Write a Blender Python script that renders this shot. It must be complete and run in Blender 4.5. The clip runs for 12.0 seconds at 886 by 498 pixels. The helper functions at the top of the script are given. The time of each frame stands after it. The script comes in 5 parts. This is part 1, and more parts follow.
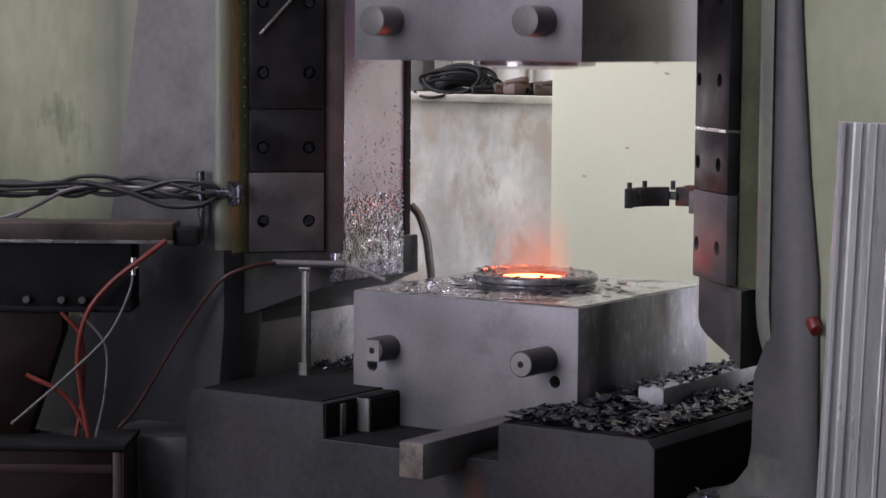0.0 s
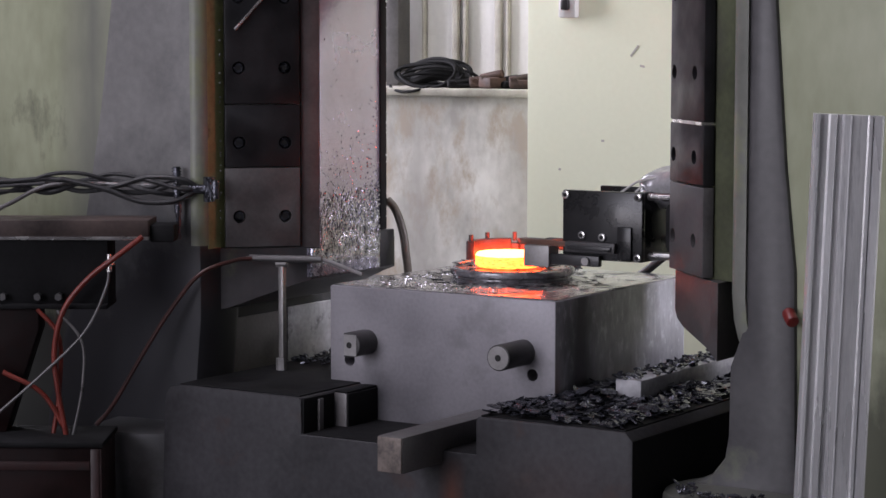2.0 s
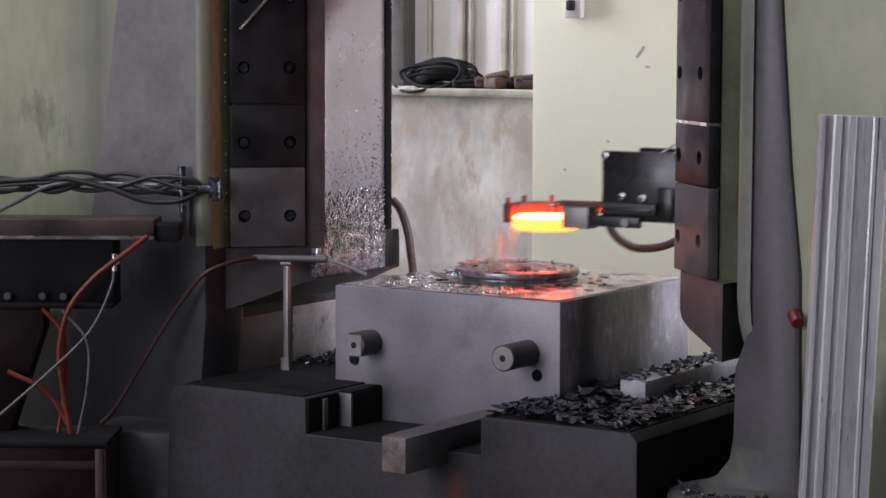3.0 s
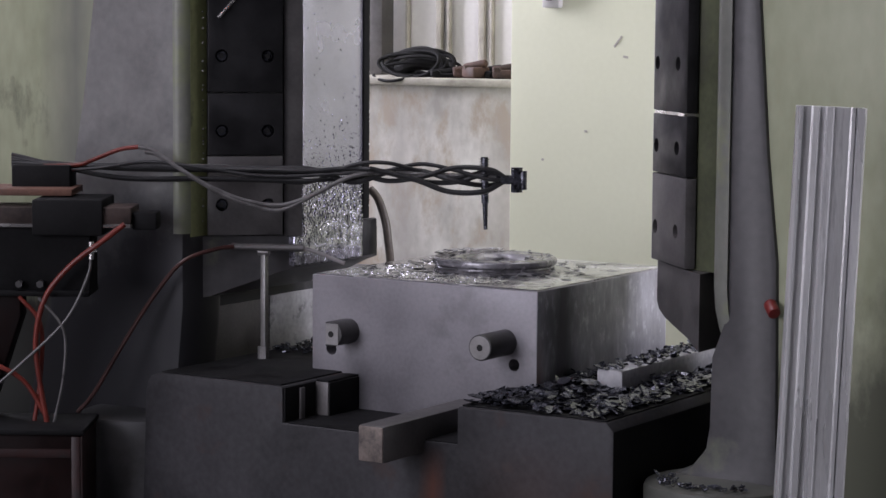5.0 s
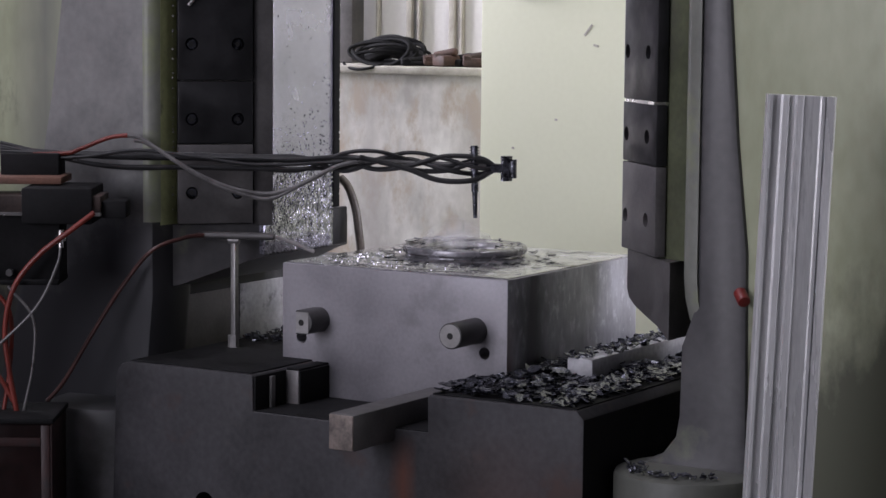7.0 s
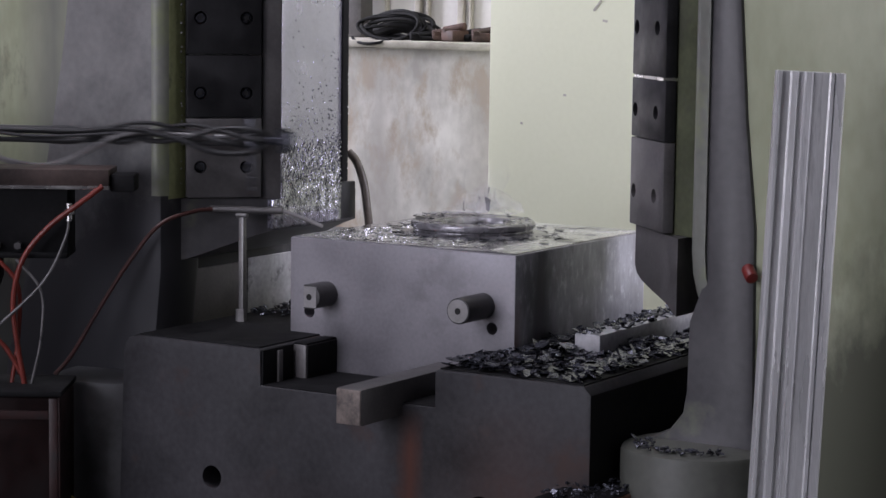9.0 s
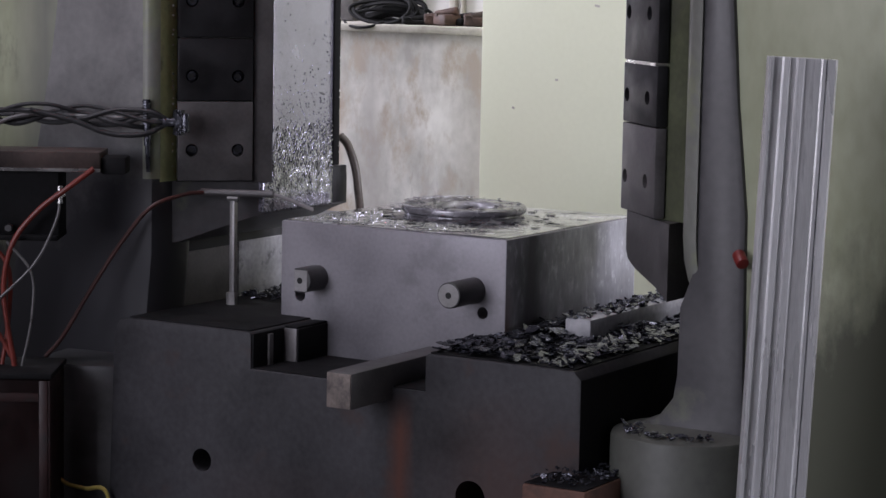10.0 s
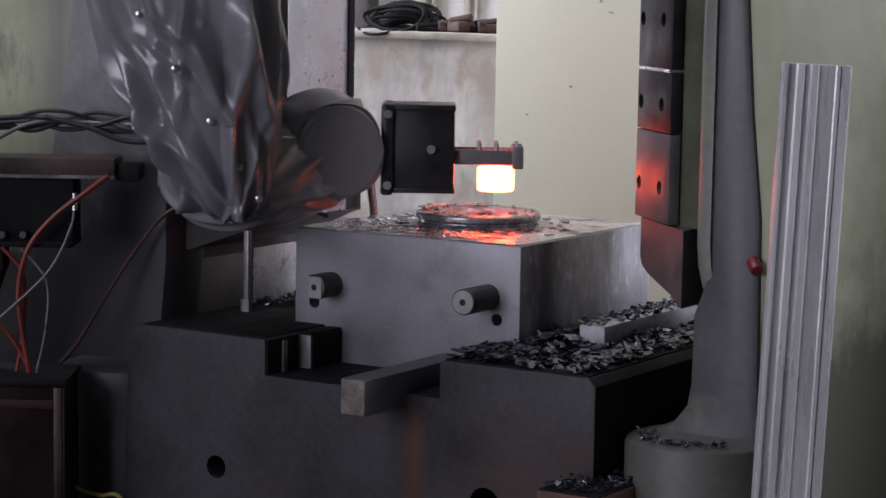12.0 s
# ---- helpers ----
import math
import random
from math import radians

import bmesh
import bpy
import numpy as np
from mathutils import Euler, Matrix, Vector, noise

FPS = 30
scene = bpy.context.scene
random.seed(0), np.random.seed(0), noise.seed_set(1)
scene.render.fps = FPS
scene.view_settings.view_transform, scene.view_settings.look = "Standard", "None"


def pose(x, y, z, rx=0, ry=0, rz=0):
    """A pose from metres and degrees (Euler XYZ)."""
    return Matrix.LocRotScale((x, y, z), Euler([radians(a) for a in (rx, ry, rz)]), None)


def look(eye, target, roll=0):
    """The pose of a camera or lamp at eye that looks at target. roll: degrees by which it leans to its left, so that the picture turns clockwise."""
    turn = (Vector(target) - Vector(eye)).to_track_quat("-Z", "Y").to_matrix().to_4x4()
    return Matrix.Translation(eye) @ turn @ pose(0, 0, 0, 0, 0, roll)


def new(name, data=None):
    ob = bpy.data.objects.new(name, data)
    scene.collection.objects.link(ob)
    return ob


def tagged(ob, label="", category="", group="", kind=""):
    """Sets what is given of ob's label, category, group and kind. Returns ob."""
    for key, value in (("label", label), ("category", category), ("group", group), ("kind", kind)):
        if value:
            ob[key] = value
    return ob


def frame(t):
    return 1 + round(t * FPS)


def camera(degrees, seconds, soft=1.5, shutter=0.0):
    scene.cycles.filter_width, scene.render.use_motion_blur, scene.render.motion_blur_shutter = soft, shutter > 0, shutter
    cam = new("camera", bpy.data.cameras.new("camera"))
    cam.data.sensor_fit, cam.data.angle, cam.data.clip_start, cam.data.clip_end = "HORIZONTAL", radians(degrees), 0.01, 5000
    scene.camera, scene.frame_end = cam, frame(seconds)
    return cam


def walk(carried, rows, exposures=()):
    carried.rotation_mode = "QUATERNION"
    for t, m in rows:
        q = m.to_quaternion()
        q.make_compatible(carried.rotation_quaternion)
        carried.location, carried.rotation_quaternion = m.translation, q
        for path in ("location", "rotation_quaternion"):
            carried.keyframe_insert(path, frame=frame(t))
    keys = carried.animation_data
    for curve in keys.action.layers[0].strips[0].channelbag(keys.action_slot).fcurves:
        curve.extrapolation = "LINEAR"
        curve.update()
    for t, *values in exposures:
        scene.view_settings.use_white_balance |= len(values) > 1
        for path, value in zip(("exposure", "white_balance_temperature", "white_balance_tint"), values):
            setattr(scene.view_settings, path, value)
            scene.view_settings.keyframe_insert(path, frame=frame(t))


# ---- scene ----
from mathutils.bvhtree import BVHTree

cam = camera(22.0, 12.0, soft=1.5, shutter=0.5)
EYE = (3.054, -5.336, 0.721)
PATH = [
    (0, (-0.2199, -0.3377, 0.1743), 0.42),
    (0.5, (-0.2229, -0.3406, 0.1660), 0.14),
    (1, (-0.2081, -0.3306, 0.1686), 0.19),
    (1.5, (-0.1865, -0.3171, 0.1642), 0.21),
    (2, (-0.1674, -0.3054, 0.1591), 0.06),
    (2.5, (-0.1716, -0.3079, 0.1609), 0.10),
    (3, (-0.1783, -0.3123, 0.1597), 0.18),
    (3.2, (-0.1741, -0.3130, 0.1263), 0.17),
    (5, (-0.1267, -0.2827, 0.1319), 0.44),
    (5.5, (-0.1125, -0.2741, 0.1285), 0.39),
    (6, (-0.0778, -0.2539, 0.1177), 0.49),
    (6.5, (-0.0563, -0.2420, 0.1067), 0.63),
    (7, (-0.0586, -0.2440, 0.1022), 0.52),
    (9, (-0.0722, -0.2607, 0.0366), 0.75),
    (9.5, (-0.0616, -0.2575, 0.0128), 0.89),
    (10, (-0.0489, -0.2521, -0.0041), 1.06),
    (10.5, (-0.0615, -0.2612, -0.0139), 1.00),
    (11, (-0.0875, -0.2759, -0.0046), 1.07),
    (11.5, (-0.0895, -0.2764, 0.0007), 1.04),
    (12, (-0.0820, -0.2700, 0.0128), 0.99),
]
walk(cam, [(t, look(EYE, target, roll)) for t, target, roll in PATH], [(0, -0.02, 6500, 10), (7, -0.04, 6430, 10), (9, -0.04, 6350, 10), (10.5, -0.07, 6350, 10), (11.5, -0.12, 6420, 10), (12, -0.16, 6280, 11)])

# ---- world, sky and added lamps ----
world = bpy.data.worlds.new("world")
scene.world = world
world.use_nodes = True
wn = world.node_tree.nodes
sky = wn.new("ShaderNodeTexSky")
sky.sky_type, sky.sun_disc = "NISHITA", False
sky.sun_elevation, sky.sun_rotation = radians(50), radians(200)
wn["Background"].inputs[1].default_value = 0.1
world.node_tree.links.new(sky.outputs[0], wn["Background"].inputs[0])


def area(name, at, to, sx, sy, watts, colour=(1, 0.98, 0.95)):
    d = bpy.data.lights.new(name, "AREA")
    d.shape, d.size, d.size_y, d.energy, d.color = "RECTANGLE", sx, sy, watts, colour
    ob = new(name, d)
    ob.matrix_world = look(at, to)
    return ob


FLOOR = -1.05
ROOF = 6.0
X0, X1, Y0, Y1 = -5.0, 5.2, -10.0, 6.0
TINT = (1.0, 0.955, 1.09)
# openings in the unseen roof, each with an added lamp: x0, x1, y0, y1, watts
ROOF_OPENINGS = [(-3.5, 1.5, 0.9, 1.9, 260), (-4.2, -0.4, -4.2, -1.2, 280)]
for x0, x1, y0, y1, w in ROOF_OPENINGS:
    area("added_roof_lamp", ((x0 + x1) / 2, (y0 + y1) / 2, ROOF + 0.05), ((x0 + x1) / 2, (y0 + y1) / 2 + 1e-4, 0), x1 - x0, y1 - y0, w, TINT)
# openings in the unseen side walls behind the press, one added lamp each: y0, y1, z0, z1
SIDE_OPENINGS = [(0.3, 2.6, 0.2, 3.6), (0.3, 2.2, 0.2, 3.6)]
y0, y1, z0, z1 = SIDE_OPENINGS[0]
area("added_side_lamp", (X1 + 0.05, (y0 + y1) / 2, (z0 + z1) / 2), (0, (y0 + y1) / 2, (z0 + z1) / 2), y1 - y0, z1 - z0, 375, TINT)
y0, y1, z0, z1 = SIDE_OPENINGS[1]
area("added_side_lamp", (X0 - 0.05, (y0 + y1) / 2, (z0 + z1) / 2), (0, (y0 + y1) / 2, (z0 + z1) / 2), y1 - y0, z1 - z0, 375, TINT)

# opening made in the unseen far wall for an added front lamp: x0, x1, z0, z1
FRONT_OPENING = (-4.0, 0.5, -0.4, 4.2)
area("added_front_lamp", ((FRONT_OPENING[0] + FRONT_OPENING[1]) / 2, Y0 - 0.1, (FRONT_OPENING[2] + FRONT_OPENING[3]) / 2), ((FRONT_OPENING[0] + FRONT_OPENING[1]) / 2, 0, (FRONT_OPENING[2] + FRONT_OPENING[3]) / 2), FRONT_OPENING[1] - FRONT_OPENING[0], FRONT_OPENING[3] - FRONT_OPENING[2], 370, TINT)


# ---- materials ----
def mat(name, dark, light, rough=0.5, metal=0.0, scale=6.0, fine=60.0, bump=0.15, spot=None, spot_at=0.62, rough_var=0.15, stretch=(1, 1, 1), spot_scale=3.0, fade=None, shine=0.5, soft=1.0):
    """A surface between two colours: broad clouds, fine grain, and spots of wear and painted shade."""
    m = bpy.data.materials.new(name)
    m.use_nodes = True
    n, l = m.node_tree.nodes, m.node_tree.links
    b = n["Principled BSDF"]
    co = n.new("ShaderNodeTexCoord")
    geo = n.new("ShaderNodeMapping")
    geo.inputs["Scale"].default_value = stretch
    l.new(co.outputs["Object"], geo.inputs[0])
    broad, grain = n.new("ShaderNodeTexNoise"), n.new("ShaderNodeTexNoise")
    broad.inputs["Scale"].default_value, broad.inputs["Detail"].default_value = scale, 6
    grain.inputs["Scale"].default_value, grain.inputs["Detail"].default_value = fine, 4
    for x in (broad, grain):
        l.new(geo.outputs[0], x.inputs["Vector"])
    mixv = n.new("ShaderNodeMath")
    mixv.operation = "MULTIPLY_ADD"
    l.new(grain.outputs[0], mixv.inputs[0])
    mixv.inputs[1].default_value = 0.35
    l.new(broad.outputs[0], mixv.inputs[2])
    ramp = n.new("ShaderNodeValToRGB")
    ramp.color_ramp.elements[0].position, ramp.color_ramp.elements[1].position = 0.48, 0.9
    ramp.color_ramp.elements[0].color, ramp.color_ramp.elements[1].color = (*dark, 1), (*light, 1)
    l.new(mixv.outputs[0], ramp.inputs[0])
    last = ramp.outputs[0]
    if spot:
        sp = n.new("ShaderNodeTexNoise")
        sp.inputs["Scale"].default_value, sp.inputs["Detail"].default_value, sp.inputs["Roughness"].default_value = spot_scale, 8, 0.65
        l.new(geo.outputs[0], sp.inputs["Vector"])
        sr = n.new("ShaderNodeValToRGB")
        sr.color_ramp.elements[0].position, sr.color_ramp.elements[1].position = max(0.0, spot_at - 0.08 * soft), min(1.0, spot_at + 0.06 * soft)
        heard = sp.outputs[0]
        if fade:
            sep, up, add = n.new("ShaderNodeSeparateXYZ"), n.new("ShaderNodeMapRange"), n.new("ShaderNodeMath")
            l.new(co.outputs["Object"], sep.inputs[0])
            l.new(sep.outputs[2], up.inputs[0])
            for k, v in zip((1, 2, 3, 4), (*fade[:2], fade[2] if len(fade) > 2 else 0.06, -0.3)):
                up.inputs[k].default_value = v
            l.new(heard, add.inputs[0])
            l.new(up.outputs[0], add.inputs[1])
            heard = add.outputs[0]
        l.new(heard, sr.inputs[0])
        mx = n.new("ShaderNodeMixRGB")
        mx.inputs[2].default_value = (*spot, 1)
        l.new(sr.outputs[0], mx.inputs[0])
        l.new(last, mx.inputs[1])
        last = mx.outputs[0]
    l.new(last, b.inputs["Base Color"])
    rr = n.new("ShaderNodeMapRange")
    rr.inputs[3].default_value, rr.inputs[4].default_value = max(0.02, rough - rough_var), min(1, rough + rough_var)
    l.new(broad.outputs[0], rr.inputs[0])
    rr.inputs[1].default_value, rr.inputs[2].default_value = 0.3, 0.7
    l.new(rr.outputs[0], b.inputs["Roughness"])
    b.inputs["Metallic"].default_value = metal
    b.inputs["Specular IOR Level"].default_value = shine
    if bump:
        bp = n.new("ShaderNodeBump")
        bp.inputs["Strength"].default_value, bp.inputs["Distance"].default_value = bump, 0.004
        l.new(mixv.outputs[0], bp.inputs["Height"])
        l.new(bp.outputs[0], b.inputs["Normal"])
    return m


def stain_shade(m, axis, at, width, colour, amount=0.8, scale=9.0, below=9.0, soft=0.1):
    """A run of stain or painted shade in m round the place at on one of its own axes, ragged, up to the height below.
    """
    n, l = m.node_tree.nodes, m.node_tree.links
    b = n["Principled BSDF"]
    had = b.inputs["Base Color"].links[0].from_socket
    co, sep, no = n.new("ShaderNodeTexCoord"), n.new("ShaderNodeSeparateXYZ"), n.new("ShaderNodeTexNoise")
    mp = n.new("ShaderNodeMapping")
    mp.inputs["Scale"].default_value = (1, 1, 0.25)
    l.new(co.outputs["Object"], sep.inputs[0])
    l.new(co.outputs["Object"], mp.inputs[0])
    l.new(mp.outputs[0], no.inputs["Vector"])
    no.inputs["Scale"].default_value, no.inputs["Detail"].default_value = scale, 5
    off, dist, wob, fall, high, f1, f2 = n.new("ShaderNodeMath"), n.new("ShaderNodeMath"), n.new("ShaderNodeMath"), n.new("ShaderNodeMapRange"), n.new("ShaderNodeMapRange"), n.new("ShaderNodeMath"), n.new("ShaderNodeMath")
    off.operation, dist.operation, wob.operation, f1.operation, f2.operation = "SUBTRACT", "ABSOLUTE", "MULTIPLY_ADD", "MULTIPLY", "MULTIPLY"
    l.new(sep.outputs["XYZ".index(axis)], off.inputs[0])
    off.inputs[1].default_value = at
    l.new(off.outputs[0], dist.inputs[0])
    l.new(no.outputs[0], wob.inputs[0])
    wob.inputs[1].default_value = -1.6 * width
    l.new(dist.outputs[0], wob.inputs[2])
    l.new(wob.outputs[0], fall.inputs[0])
    for k, v in zip((1, 2, 3, 4), (-0.75 * width, 0.3 * width, 1.0, 0.0)):
        fall.inputs[k].default_value = v
    l.new(sep.outputs[2], high.inputs[0])
    for k, v in zip((1, 2, 3, 4), (below - soft, below, 1.0, 0.0)):
        high.inputs[k].default_value = v
    l.new(fall.outputs[0], f1.inputs[0])
    l.new(high.outputs[0], f1.inputs[1])
    l.new(f1.outputs[0], f2.inputs[0])
    f2.inputs[1].default_value = amount
    mx = n.new("ShaderNodeMixRGB")
    mx.inputs[2].default_value = (*colour, 1)
    l.new(f2.outputs[0], mx.inputs[0])
    l.new(had, mx.inputs[1])
    l.new(mx.outputs[0], b.inputs["Base Color"])
    return m


def glow(name, colour, strength, dark=None):
    """A hot surface: brighter and darker patches of scale on glowing steel."""
    m = bpy.data.materials.new(name)
    m.use_nodes = True
    n, l = m.node_tree.nodes, m.node_tree.links
    b = n["Principled BSDF"]
    b.inputs["Base Color"].default_value = (0.2, 0.1, 0.06, 1)
    b.inputs["Roughness"].default_value = 0.7
    t = n.new("ShaderNodeTexNoise")
    t.inputs["Scale"].default_value, t.inputs["Detail"].default_value = 14, 3
    r = n.new("ShaderNodeValToRGB")
    r.color_ramp.elements[0].position, r.color_ramp.elements[1].position = 0.35, 0.6
    r.color_ramp.elements[0].color = (*(dark or [c * 0.6 for c in colour]), 1)
    r.color_ramp.elements[1].color = (*colour, 1)
    l.new(t.outputs[0], r.inputs[0])
    l.new(r.outputs[0], b.inputs["Emission Color"])
    b.inputs["Emission Strength"].default_value = strength
    return m


